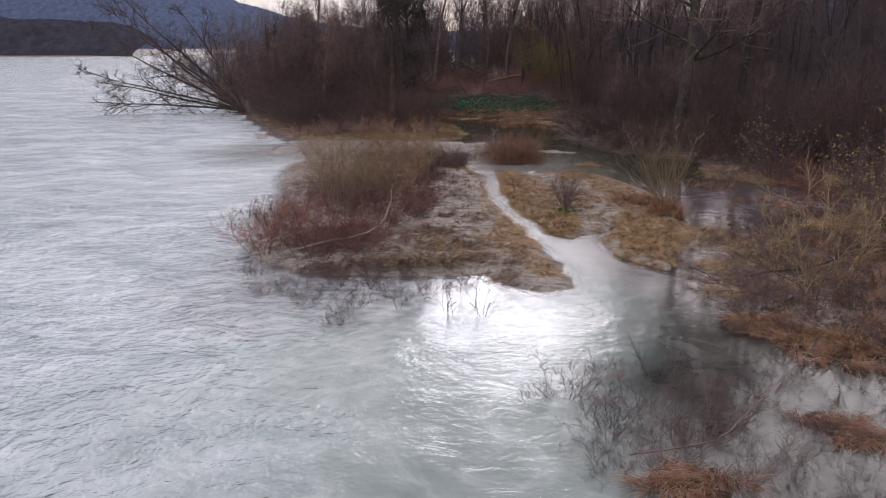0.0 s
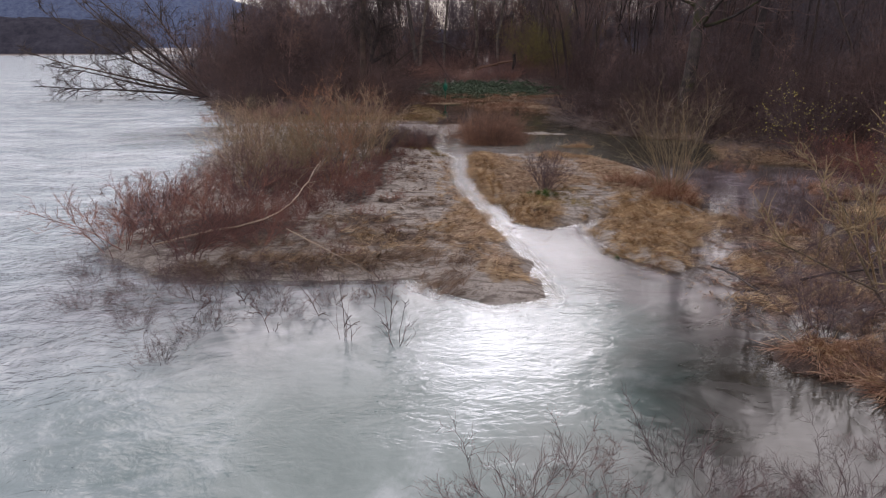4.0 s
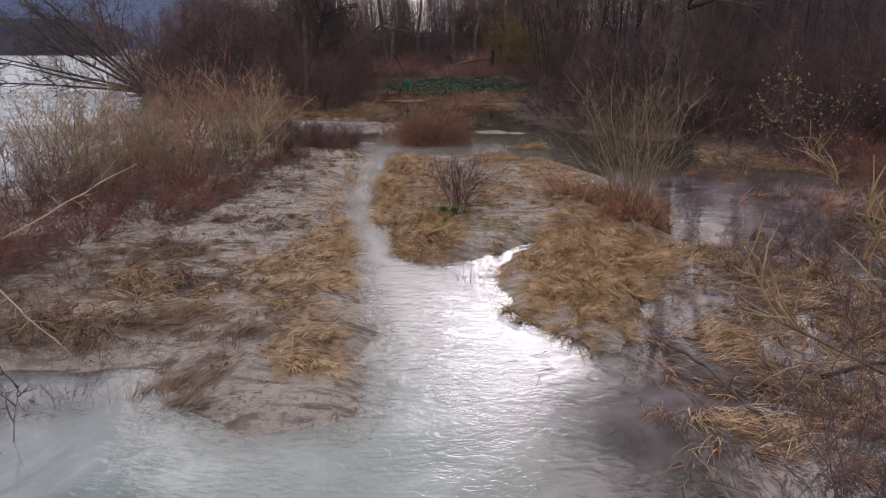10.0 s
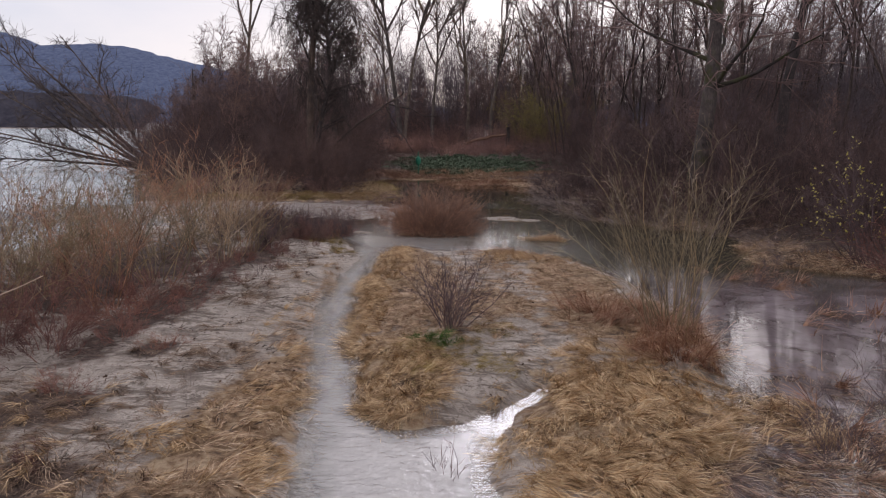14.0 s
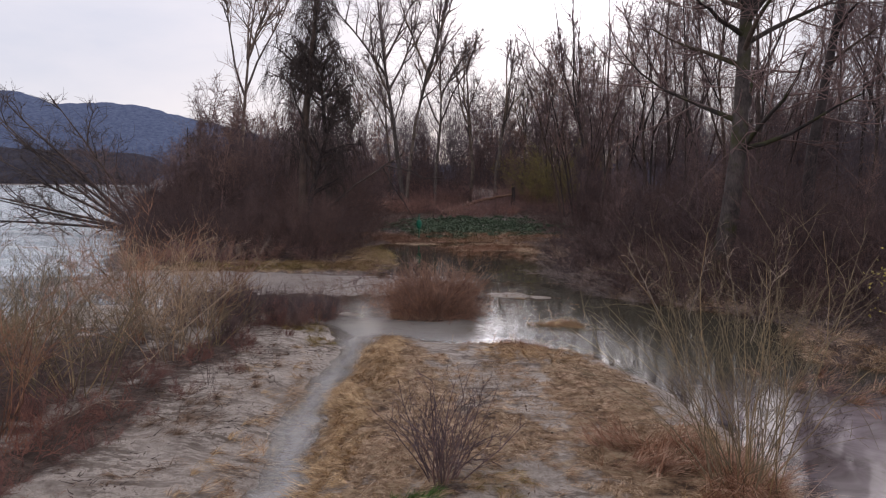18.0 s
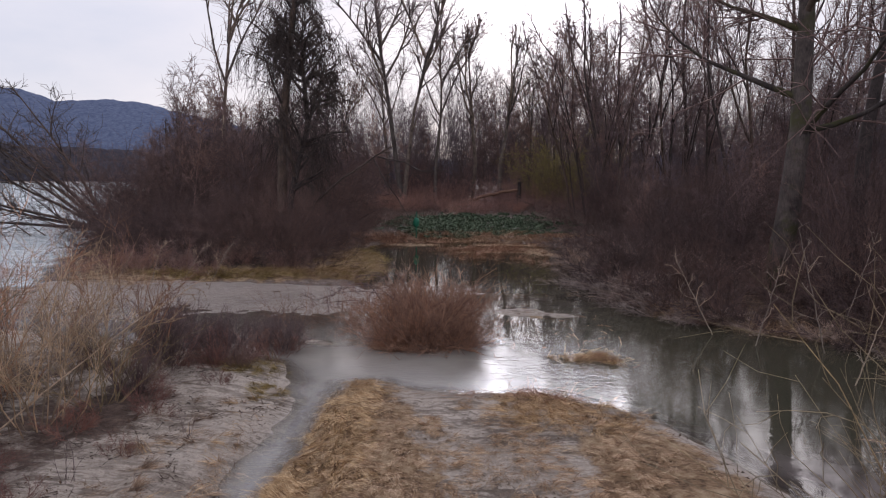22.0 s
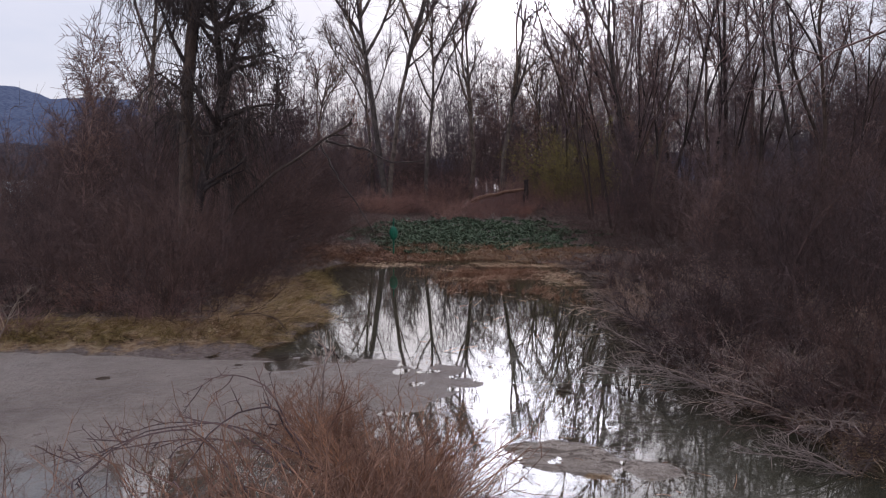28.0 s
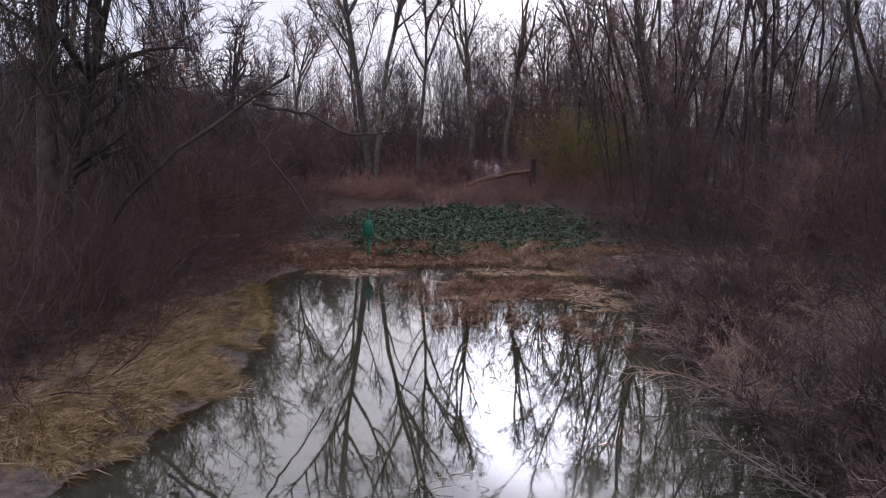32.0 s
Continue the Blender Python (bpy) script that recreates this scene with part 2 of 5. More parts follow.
nt.links.new(maths(nt, "SUBTRACT", 0.85, maths(nt, "MULTIPLY", sep.outputs["Blue"], maths(nt, "ADD", mid, 0.5)), True), b.inputs["Roughness"])
bump(nt, b, maths(nt, "ADD", fine, maths(nt, "MULTIPLY", mid, 1.4)), 1.0, 0.18)

# water: milky glacial river, brown still water on the flooded side, sky and trees mirrored on both
WATER, nt, b = material("flood_water", 0.012)
geo = nt.nodes.new("ShaderNodeNewGeometry")
xyz = nt.nodes.new("ShaderNodeSeparateXYZ")
nt.links.new(geo.outputs["Position"], xyz.inputs[0])
X, Y = xyz.outputs["X"], xyz.outputs["Y"]
wob = maths(nt, "MULTIPLY", maths(nt, "SUBTRACT", noise_tex(nt, 0.5, 4.0), 0.5), 3.2)
xw, yw = maths(nt, "ADD", X, wob), maths(nt, "ADD", Y, wob)


def step(v, a, b2):
    n = nt.nodes.new("ShaderNodeMapRange")
    n.interpolation_type = "SMOOTHSTEP"
    n.inputs["From Min"].default_value, n.inputs["From Max"].default_value = a, b2
    nt.links.new(v, n.inputs["Value"])
    return n.outputs[0]


# the flooded side lies east of the spit, and everywhere behind the island and the bank
behind = maths(nt, "MULTIPLY", step(yw, 39.5, 43.5), step(X, -7.0, -3.0))
slant = maths(nt, "MULTIPLY", step(Y, 8.0, 17.0), 2.2)
east = step(maths(nt, "SUBTRACT", xw, slant), 1.0, 3.8)
still = maths(nt, "MAXIMUM", behind, east)
milky = ramp(nt, noise_tex(nt, 0.5, 6.0, 0.6, twist=2.2), ((0.34, (0.07, 0.12, 0.112)), (0.52, (0.125, 0.178, 0.168)), (0.7, (0.29, 0.335, 0.335))))
# the main stream carries more pale silt than the slack water off the spit, and is whitened further to imitate sky sheen
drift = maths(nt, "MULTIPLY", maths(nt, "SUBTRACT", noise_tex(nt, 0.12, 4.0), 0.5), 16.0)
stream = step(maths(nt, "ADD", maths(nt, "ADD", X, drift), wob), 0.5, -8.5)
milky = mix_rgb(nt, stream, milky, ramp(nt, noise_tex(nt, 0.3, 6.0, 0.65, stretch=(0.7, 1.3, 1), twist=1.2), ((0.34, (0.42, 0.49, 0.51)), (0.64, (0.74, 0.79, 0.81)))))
peaty = ramp(nt, noise_tex(nt, 0.3, 4.0), ((0.36, (0.03, 0.029, 0.018)), (0.62, (0.06, 0.055, 0.037))))
# the channel and the backwater carry grey silt
milky = mix_rgb(nt, maths(nt, "MULTIPLY", step(yw, 13.5, 19.0), step(X, -2.0, 0.5)), milky, (0.28, 0.271, 0.264))
# lavender-grey off the front of the spit: reflected sky put into the colour
lee_sheen = maths(nt, "MULTIPLY", maths(nt, "MULTIPLY", step(yw, 11.5, 15.5), step(xw, 2.0, -1.0)), step(xw, -7.5, -3.5))
milky = mix_rgb(nt, maths(nt, "MULTIPLY", lee_sheen, 0.65), milky, ramp(nt, noise_tex(nt, 1.2, 5.0, 0.6, twist=1.6), ((0.38, (0.15, 0.15, 0.165)), (0.62, (0.38, 0.37, 0.4)))))
milky = mix_rgb(nt, maths(nt, "MULTIPLY", step(yw, 30.0, 33.5), step(X, -6.0, -1.0)), milky, (0.29, 0.272, 0.245))
# marsh water: silt, with its lavender tone lifted to imitate reflected sky
silty_sheen = ramp(nt, noise_tex(nt, 0.8, 5.0, 0.65, twist=1.0), ((0.36, (0.075, 0.057, 0.055)), (0.64, (0.25, 0.208, 0.22))))
# darkened towards the near end, with mirrored trees put into the colour
silty_sheen = mix_rgb(nt, step(yw, 17.5, 13.0), silty_sheen, ramp(nt, noise_tex(nt, 0.9, 5.0, twist=1.5), ((0.36, (0.026, 0.025, 0.019)), (0.64, (0.085, 0.08, 0.074)))))
green = mix_rgb(nt, step(X, 6.0, 8.5), (0.105, 0.102, 0.082), (0.045, 0.044, 0.03))
peaty = mix_rgb(nt, step(yw, 44.0, 38.0), peaty, green)
peaty = mix_rgb(nt, step(yw, 30.0, 25.5), peaty, silty_sheen)
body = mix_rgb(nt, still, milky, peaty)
# ripples: broad swirls, small curls in patches, cross-waves down the channel
swell = noise_tex(nt, 0.9, 4.0, 0.55, stretch=(1.0, 1.25, 1), twist=1.8)
ripple = noise_tex(nt, 4.2, 4.0, 0.6, twist=1.4)
waves = maths(nt, "ADD", maths(nt, "MULTIPLY", swell, 0.55), maths(nt, "MULTIPLY", ripple, 0.2))
waves = maths(nt, "MULTIPLY", waves, maths(nt, "ADD", 0.07, maths(nt, "MULTIPLY", stream, 1.3)))
patchy = ramp(nt, noise_tex(nt, 0.35, 3.0, 0.5, twist=1.5), ((0.38, (0.1, 0.1, 0.1)), (0.62, (1, 1, 1))))
curl = noise_tex(nt, 4.6, 3.0, 0.5, stretch=(0.8, 1.3, 1), twist=1.6)
waves = maths(nt, "ADD", waves, maths(nt, "MULTIPLY", maths(nt, "MULTIPLY", curl, patchy), 0.042))
race = maths(nt, "MULTIPLY", maths(nt, "MULTIPLY", step(X, 0.8, 1.4), step(X, 5.2, 3.8)), maths(nt, "MULTIPLY", step(Y, 13.0, 16.5), step(Y, 32.5, 30.5)))
waves = maths(nt, "ADD", waves, maths(nt, "MULTIPLY", maths(nt, "MULTIPLY", noise_tex(nt, 8.5, 3.0, 0.55, stretch=(0.75, 1.4, 1), twist=1.5), race), maths(nt, "ADD", 0.042, maths(nt, "MULTIPLY", step(Y, 20.0, 24.0), 0.05))))
riffle = maths(nt, "MULTIPLY", maths(nt, "MULTIPLY", step(X, 3.8, 5.0), step(X, 9.5, 7.0)), maths(nt, "MULTIPLY", step(Y, 30.5, 31.5), step(Y, 36.5, 34.0)))
shiver = maths(nt, "MULTIPLY", maths(nt, "MULTIPLY", noise_tex(nt, 6.0, 3.0, 0.55, stretch=(0.8, 1.3, 1), twist=1.0), riffle), 0.018)
# the pond at the far end is calm, the channel and the river are not
calm = maths(nt, "MULTIPLY", step(Y, 30.0, 36.0), step(X, -6.0, -3.0))
calm = maths(nt, "MAXIMUM", calm, maths(nt, "MULTIPLY", east, 0.86))
waves = maths(nt, "MULTIPLY", waves, maths(nt, "SUBTRACT", 1.0, maths(nt, "MULTIPLY", calm, 0.985)))
waves = maths(nt, "ADD", waves, shiver)
relief = nt.nodes.new("ShaderNodeBump")
relief.inputs["Strength"].default_value, relief.inputs["Distance"].default_value = 1.0, 0.26
nt.links.new(waves, relief.inputs["Height"])
# clouded water over its bed: the shallows let the silt and drowned grass show
deep = nt.nodes.new("ShaderNodeAttribute")
deep.attribute_name = "depth"
reach_down = maths(nt, "ADD", 0.1, maths(nt, "MULTIPLY", maths(nt, "MULTIPLY", east, step(yw, 33.0, 27.0)), 0.05))
clarity = maths(nt, "SUBTRACT", 1.0, maths(nt, "DIVIDE", deep.outputs["Fac"], reach_down), True)
clarity = maths(nt, "MULTIPLY", clarity, 0.85)
clear = nt.nodes.new("ShaderNodeBsdfTransparent")
clear.inputs[0].default_value = (0.74, 0.66, 0.54, 1)
cloudy = nt.nodes.new("ShaderNodeBsdfDiffuse")
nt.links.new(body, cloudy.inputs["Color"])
inside = nt.nodes.new("ShaderNodeMixShader")
nt.links.new(clarity, inside.inputs[0])
nt.links.new(cloudy.outputs[0], inside.inputs[1])
nt.links.new(clear.outputs[0], inside.inputs[2])
skin = nt.nodes.new("ShaderNodeBsdfGlossy")
skin.inputs["Roughness"].default_value = 0.02
nt.links.new(relief.outputs[0], skin.inputs["Normal"])
sheen = nt.nodes.new("ShaderNodeFresnel")
sheen.inputs["IOR"].default_value = 1.68
nt.links.new(relief.outputs[0], sheen.inputs["Normal"])
blend = nt.nodes.new("ShaderNodeMixShader")
nt.links.new(sheen.outputs[0], blend.inputs[0])
nt.links.new(inside.outputs[0], blend.inputs[1])
nt.links.new(skin.outputs[0], blend.inputs[2])
nt.links.new(blend.outputs[0], nt.nodes["Material Output"].inputs[0])
nt.nodes.remove(b)

# ---- geometry helpers ----
RNG = np.random.default_rng(7)


def reseed(k):
    """Starts the random numbers afresh, so that one plant keeps its shape."""
    global RNG
    RNG = np.random.default_rng(k)


def unit(v):
    return v / np.maximum(np.linalg.norm(v, axis=-1, keepdims=True), 1e-9)


def grow(base, heading, length, n=5, wobble=0.12, lift=0.0):
    """Bent lines: (m, 3) starts, headings and (m,) lengths give (m, n, 3) points. lift bends them up, or down if negative."""
    m = len(base)
    pts = np.empty((m, n, 3))
    pts[:, 0] = base
    d = unit(heading)
    for k in range(1, n):
        d = unit(d + RNG.normal(0, wobble, (m, 3)) + np.array((0, 0, lift)))
        pts[:, k] = pts[:, k - 1] + d * (length / (n - 1))[:, None]
    return pts


def sprout(lines, each, lo=0.25, hi=1.0, spread=0.8, up=0.25):
    """Starts and headings of side shoots along lines, and the index of the line that each grows from."""
    m, n, _ = lines.shape
    idx = np.repeat(np.arange(m), each)
    s = RNG.uniform(lo, hi, len(idx)) * (n - 1.001)
    k = s.astype(int)
    f = (s - k)[:, None]
    a, b2 = lines[idx, k], lines[idx, k + 1]
    along = unit(b2 - a)
    side = unit(np.cross(along, RNG.normal(0, 1, (len(idx), 3))))
    return a + (b2 - a) * f, unit(along * (1 - spread * 0.5) + side * spread + np.array((0, 0, up))), idx, s / (n - 1)


def mesh_of(name, verts, faces):
    me = bpy.data.meshes.new(name)
    me.vertices.add(len(verts))
    me.vertices.foreach_set("co", np.ascontiguousarray(verts, dtype=np.float32).ravel())
    w = faces.shape[1]
    me.loops.add(faces.size)
    me.loops.foreach_set("vertex_index", np.ascontiguousarray(faces, dtype=np.int32).ravel())
    me.polygons.add(len(faces))
    me.polygons.foreach_set("loop_start", np.arange(0, faces.size, w, dtype=np.int32))
    me.polygons.foreach_set("use_smooth", np.ones(len(faces), dtype=bool))
    me.update(calc_edges=True)
    me.validate()
    return me


def tubes(name, batches):
    """One mesh of tapered round sticks. batches: (lines, radius at the foot, radius at the tip, sides)."""
    vs, fs, off = [], [], 0
    for lines, r0, r1, k in batches:
        m, n, _ = lines.shape
        r0, r1 = np.broadcast_to(r0, m), np.broadcast_to(r1, m)
        t = np.gradient(lines, axis=1)
        t = unit(t)
        ref = unit(np.cross(t[:, :1], np.array((0.31, 0.77, 0.55))))
        u = unit(ref - t * (ref * t).sum(-1, keepdims=True))
        w = np.cross(t, u)
        s = np.linspace(0, 1, n)
        rad = r0[:, None] * (1 - s) + r1[:, None] * s
        a = np.arange(k) * 2 * np.pi / k
        ring = u[:, :, None] * np.cos(a)[:, None] + w[:, :, None] * np.sin(a)[:, None]
        v = lines[:, :, None] + ring * rad[:, :, None, None]
        vs.append(v.reshape(-1, 3))
        i = np.arange(m * n * k).reshape(m, n, k) + off
        j = np.roll(i, -1, axis=2)
        fs.append(np.stack((i[:, :-1], j[:, :-1], j[:, 1:], i[:, 1:]), -1).reshape(-1, 4))
        off += m * n * k
    return mesh_of(name, np.concatenate(vs), np.concatenate(fs))


def blades(name, lines, width):
    """One mesh of thin blades along lines, each lying across its own heading."""
    m, n, _ = lines.shape
    t = lines[:, -1] - lines[:, 0]
    side = unit(np.cross(t, RNG.normal(0, 0.35, (m, 3)) + np.array((0, 0, 1.0))))
    s = np.linspace(0, 1, n)
    w = np.broadcast_to(width, m)[:, None] * (1 - 0.85 * s)
    v = np.stack((lines - side[:, None] * w[..., None] / 2, lines + side[:, None] * w[..., None] / 2), 2)
    i = np.arange(m * n * 2).reshape(m, n, 2)
    f = np.stack((i[:, :-1, 0], i[:, :-1, 1], i[:, 1:, 1], i[:, 1:, 0]), -1).reshape(-1, 4)
    return mesh_of(name, v.reshape(-1, 3), f)


def leaves(name, at, size, flat=0.5):
    """One mesh of small folded leaves at points, tilted at random."""
    m = len(at)
    nrm = unit(RNG.normal(0, flat, (m, 3)) + np.array((0, 0, 1.0)))
    u = unit(np.cross(nrm, RNG.normal(0, 1, (m, 3))))
    w = np.cross(nrm, u)
    s = (np.broadcast_to(size, m) * RNG.uniform(0.6, 1.3, m))[:, None]
    fold = nrm * s * 0.18
    v = np.stack((at - u * s, at - w * s * 0.55 + fold, at + u * s, at + w * s * 0.55 + fold), 1)
    i = np.arange(m * 4).reshape(m, 4)
    f = np.concatenate((i[:, [0, 1, 2]], i[:, [0, 2, 3]]))
    return mesh_of(name, v.reshape(-1, 3), f)


def part(name, me, mat, parent, label=""):
    """Links a mesh as one part of a thing."""
    me.materials.append(mat)
    ob = new(name, me)
    ob.parent = parent
    if label:
        ob["label"] = label
    return ob


def thing(name, label, category, group="", place=(0, 0, 0)):
    ob = new(name)
    ob.empty_display_size = 0.2
    ob.location = place
    return tagged(ob, label, category, group)


def stuff(name, me, mat, label, category):
    me.materials.append(mat)
    return tagged(new(name, me), label, category, kind="stuff")


def spot(x, y, z, turn=0.0, size=1.0, tall=1.0):
    return pose(x, y, z, 0, 0, turn) @ Matrix.Diagonal((size, size, size * tall, 1))


# ---- the ground: one sheet, shores drawn as outlines ----
SPIT = ((3.0, 15.7), (2.95, 17.2), (2.72, 18.4), (2.42, 20.4), (1.98, 23.1), (1.68, 25.5), (1.66, 28.2), (1.75, 29.9), (1.5, 31.3), (1.0, 32.7), (0.2, 32.9), (-2.0, 34.0),
        (-5.0, 35.2), (-7.0, 34.0), (-6.8, 30.5), (-6.0, 27.0), (-5.2, 22.0), (-5.0, 18.2), (-3.6, 17.0), (-2.2, 16.5), (-0.4, 16.6), (0.9, 16.7), (1.5, 15.8), (2.2, 15.4))
ISLAND = ((2.2, 29.2), (2.18, 27.6), (2.42, 24.5), (3.0, 21.6), (3.2, 20.7), (3.6, 20.15), (4.1, 20.35), (4.75, 20.85), (5.18, 21.5), (5.32, 21.4), (4.9, 20.72), (4.6, 20.2),
          (4.5, 19.2), (4.6, 18.3), (5.0, 17.4), (5.6, 16.9), (6.1, 18.2), (6.6, 19.6), (7.4, 21.0), (7.7, 22.6), (8.0, 24.5), (7.7, 27.5), (7.3, 29.0), (6.7, 30.1), (5.4, 31.0),
          (4.7, 30.8), (3.8, 31.0), (2.9, 31.6), (2.3, 31.5))
SILT_BAR = ((-9.0, 37.6), (-3.0, 37.4), (0.5, 37.4), (2.4, 38.2), (3.8, 39.6), (4.6, 40.7), (4.75, 41.6), (3.8, 42.2), (1.0, 42.4), (-1.5, 42.6), (-4.0, 42.2), (-9.0, 41.0))
WOOD_WEST = ((-8.0, 40.4), (-4.0, 41.4), (-0.8, 41.9), (0.6, 42.5), (1.0, 43.8), (1.3, 46.0), (1.0, 48.6), (0.3, 51.5), (-0.6, 54.2), (-0.5, 56.4), (1.4, 57.4), (5.0, 58.2), (7.2, 57.6), (8.9, 55.2),
             (9.2, 52.8), (8.8, 50.5), (8.2, 46.0), (8.2, 41.5), (9.0, 38.5), (10.0, 36.6), (11.8, 35.2), (12.6, 33.5), (11.6, 31.6), (11.3, 30.2), (13.0, 28.7), (18.0, 25.0), (26.0, 18.0), (60.0, -40.0), (400.0, -300.0), (900.0, 400.0),
             (500.0, 1200.0), (-120.0, 1200.0), (-170.0, 500.0), (-70.0, 180.0), (-33.0, 95.0), (-20.0, 67.5), (-13.5, 52.0), (-11.0, 46.0))
FAR_SHORE = ((-1500.0, 470.0), (-210.0, 470.0), (-175.0, 520.0), (-150.0, 1300.0), (-1500.0, 1300.0))
# (x, y, radius x, radius y, height over the water) of tussocks and small bars in the shallows
HUMPS = ((3.35, 34.2, 1.0, 0.65, 0.03), (3.5, 36.0, 0.8, 1.1, 0.015), (2.7, 38.2, 0.7, 0.6, 0.02), (5.6, 37.9, 1.3, 0.75, 0.02), (6.5, 37.7, 0.7, 0.4, 0.02), (6.6, 33.3, 0.55, 0.28, 0.0), (5.7, 54.3, 1.7, 0.5, 0.03), (1.15, 34.4, 0.45, 0.2, 0.06), (6.0, 13.3, 0.55, 0.5, 0.1), (7.2, 12.2, 0.55, 0.45, 0.08),
         (3.1, 8.0, 0.4, 0.3, 0.06), (8.6, 18.6, 0.9, 1.2, 0.06), (7.0, 16.2, 0.8, 0.9, 0.0), (9.8, 15.5, 1.2, 1.2, 0.1), (12.5, 20.5, 2.0, 2.4, 0.12),
         (8.2, 9.6, 0.8, 0.8, 0.08), (5.6, 9.4, 0.6, 0.5, 0.04))


def shore_distance(poly, x, y):
    """Signed distance to an outline: positive inside."""
    p = np.array(poly)
    q = np.roll(p, -1, axis=0)
    best = np.full(x.shape, 1e9)
    inside = np.zeros(x.shape, bool)
    for (ax, ay), (bx, by) in zip(p, q):
        ex, ey = bx - ax, by - ay
        t = np.clip(((x - ax) * ex + (y - ay) * ey) / (ex * ex + ey * ey), 0, 1)
        best = np.minimum(best, np.hypot(x - ax - t * ex, y - ay - t * ey))
        cross = (ay > y) != (by > y)
        inside ^= cross & (x < ex * (y - ay) / (ey if abs(ey) > 1e-9 else 1e-9) + ax)
    return np.where(inside, best, -best)


def value_noise(x, y, scale, seed):
    """Smooth random heights from -1 to 1."""
    g = np.random.default_rng(seed).uniform(-1, 1, (64, 64))
    u, v = x / scale, y / scale
    i, j = np.floor(u).astype(int), np.floor(v).astype(int)
    f, h = u - i, v - j
    f, h = f * f * (3 - 2 * f), h * h * (3 - 2 * h)
    a = g[i % 64, j % 64] * (1 - f) + g[(i + 1) % 64, j % 64] * f
    c = g[i % 64, (j + 1) % 64] * (1 - f) + g[(i + 1) % 64, (j + 1) % 64] * f
    return a * (1 - h) + c * h


def terrain(x, y):
    """Height of the ground, and how far it is turf and how far leaf litter."""
    wx = x + 0.08 * value_noise(x, y, 0.8, 1) + 0.06 * value_noise(x, y, 0.3, 2)
    wy = y + 0.08 * value_noise(x, y, 0.8, 3) + 0.06 * value_noise(x, y, 0.3, 4)
    rough = 0.035 * value_noise(x, y, 0.6, 5) + 0.034 * value_noise(x, y, 0.31, 6) + 0.022 * value_noise(x, y, 0.17, 8)
    z = np.full(x.shape, -0.5)
    spit, isle = shore_distance(SPIT, wx, wy), shore_distance(ISLAND, wx, wy)
    bar, wood, far = shore_distance(SILT_BAR, wx, wy), shore_distance(WOOD_WEST, wx, wy), shore_distance(FAR_SHORE, x, y)
    for d, top, slope, fall in ((spit, 0.17, 0.42, 0.2), (isle, 0.2, 0.5, 0.25), (bar, 0.016, 0.02, np.where(wy < 41.0, 0.02, 0.15)), (wood, 0.28, 0.16, 0.25)):
        h = np.where(d > 0, top * (1 - np.exp(-np.maximum(d, 0) * slope / top)), np.maximum(d * fall, -0.5))
        z = np.maximum(z, h + (rough * np.clip(0.4 + d, 0.15, 1.0) if top > 0.1 else rough * 0.25))
    z += np.where(wood > 0, np.clip((wood - 5) * 0.035, 0, 2.5), 0)
    z = np.maximum(z, np.where(far > 0, np.clip(far * 0.1, 0, 4), -0.5))
    for hx, hy, rx, ry, top in HUMPS:
        r = np.hypot((wx - hx) / rx, (wy - hy) / ry)
        z = np.maximum(z, top + rough - 0.16 * np.maximum(r - 0.35, 0) ** 1.5 - 0.02 * r)
    # the marsh east of the island is shallow
    marsh = np.clip(1 - np.hypot((x - 9.5) / 5.0, (y - 15.5) / 8.5), 0, 1)
    z = np.maximum(z, -0.5 + 0.42 * np.clip(marsh * 3, 0, 1) + rough * 1.6)
    turf = np.zeros(x.shape)
    for hx, hy, rx, ry in ((5.9, 19.9, 1.3, 2.3), (3.3, 21.7, 1.0, 2.0), (2.9, 27.6, 0.9, 4.6), (3.4, 26.0, 0.9, 3.5), (6.4, 27.0, 1.0, 2.4), (6.7, 24.3, 1.3, 2.0), (1.95, 19.9, 0.6, 3.2), (2.4, 16.9, 0.5, 0.8), (5.5, 30.3, 1.0, 0.8), (4.6, 25.0, 1.0, 1.2),
                            (6.5, 12.8, 1.8, 1.6), (5.7, 37.0, 1.4, 0.5), (5.0, 60.5, 6.0, 4.0)):
        turf = np.maximum(turf, np.clip(1.35 - np.hypot((x - hx) / rx, (y - hy) / ry), 0, 1))
    turf = np.maximum(turf, np.clip(1.2 - np.abs(wood - 1.9) * 0.6, 0, 1) * (wood > -0.3) * (x < 4) * (y < 60))
    litter = np.where(x > 6, np.clip(wood * 2, 0, 1), np.clip((wood - 2.0) * 0.5, 0, 1))
    for hx, hy, rx, ry in ((-3.0, 27.5, 3.2, 7.5), (-3.0, 19.5, 2.6, 2.6), (3.35, 34.2, 1.5, 1.1), (3.4, 36.0, 1.2, 1.6), (2.7, 38.2, 0.9, 0.8), (0.0, 32.6, 1.3, 1.2), (-0.7, 25.0, 0.9, 5.5), (-0.6, 29.5, 1.0, 2.5), (0.1, 22.4, 0.5, 0.9), (0.4, 18.6, 1.2, 0.9), (-0.2, 20.3, 0.9, 1.0), (7.3, 23.2, 0.7, 0.6), (4.0, 23.2, 0.5, 0.5)):
        litter = np.maximum(litter, np.clip(1.12 - np.hypot((x - hx) / rx, (y - hy) / ry), 0, 1))
    litter = np.maximum(litter, np.clip(far, 0, 1))
    damp = np.clip((x - 5.6) * 0.9, 0, 1) * np.clip((31 - y) * 0.6, 0, 1) * np.clip(0.2 - isle * 2, 0, 1)
    litter = np.maximum(litter, np.maximum(damp, ((wood > -1.5) & (x > 6)) * 1.0))
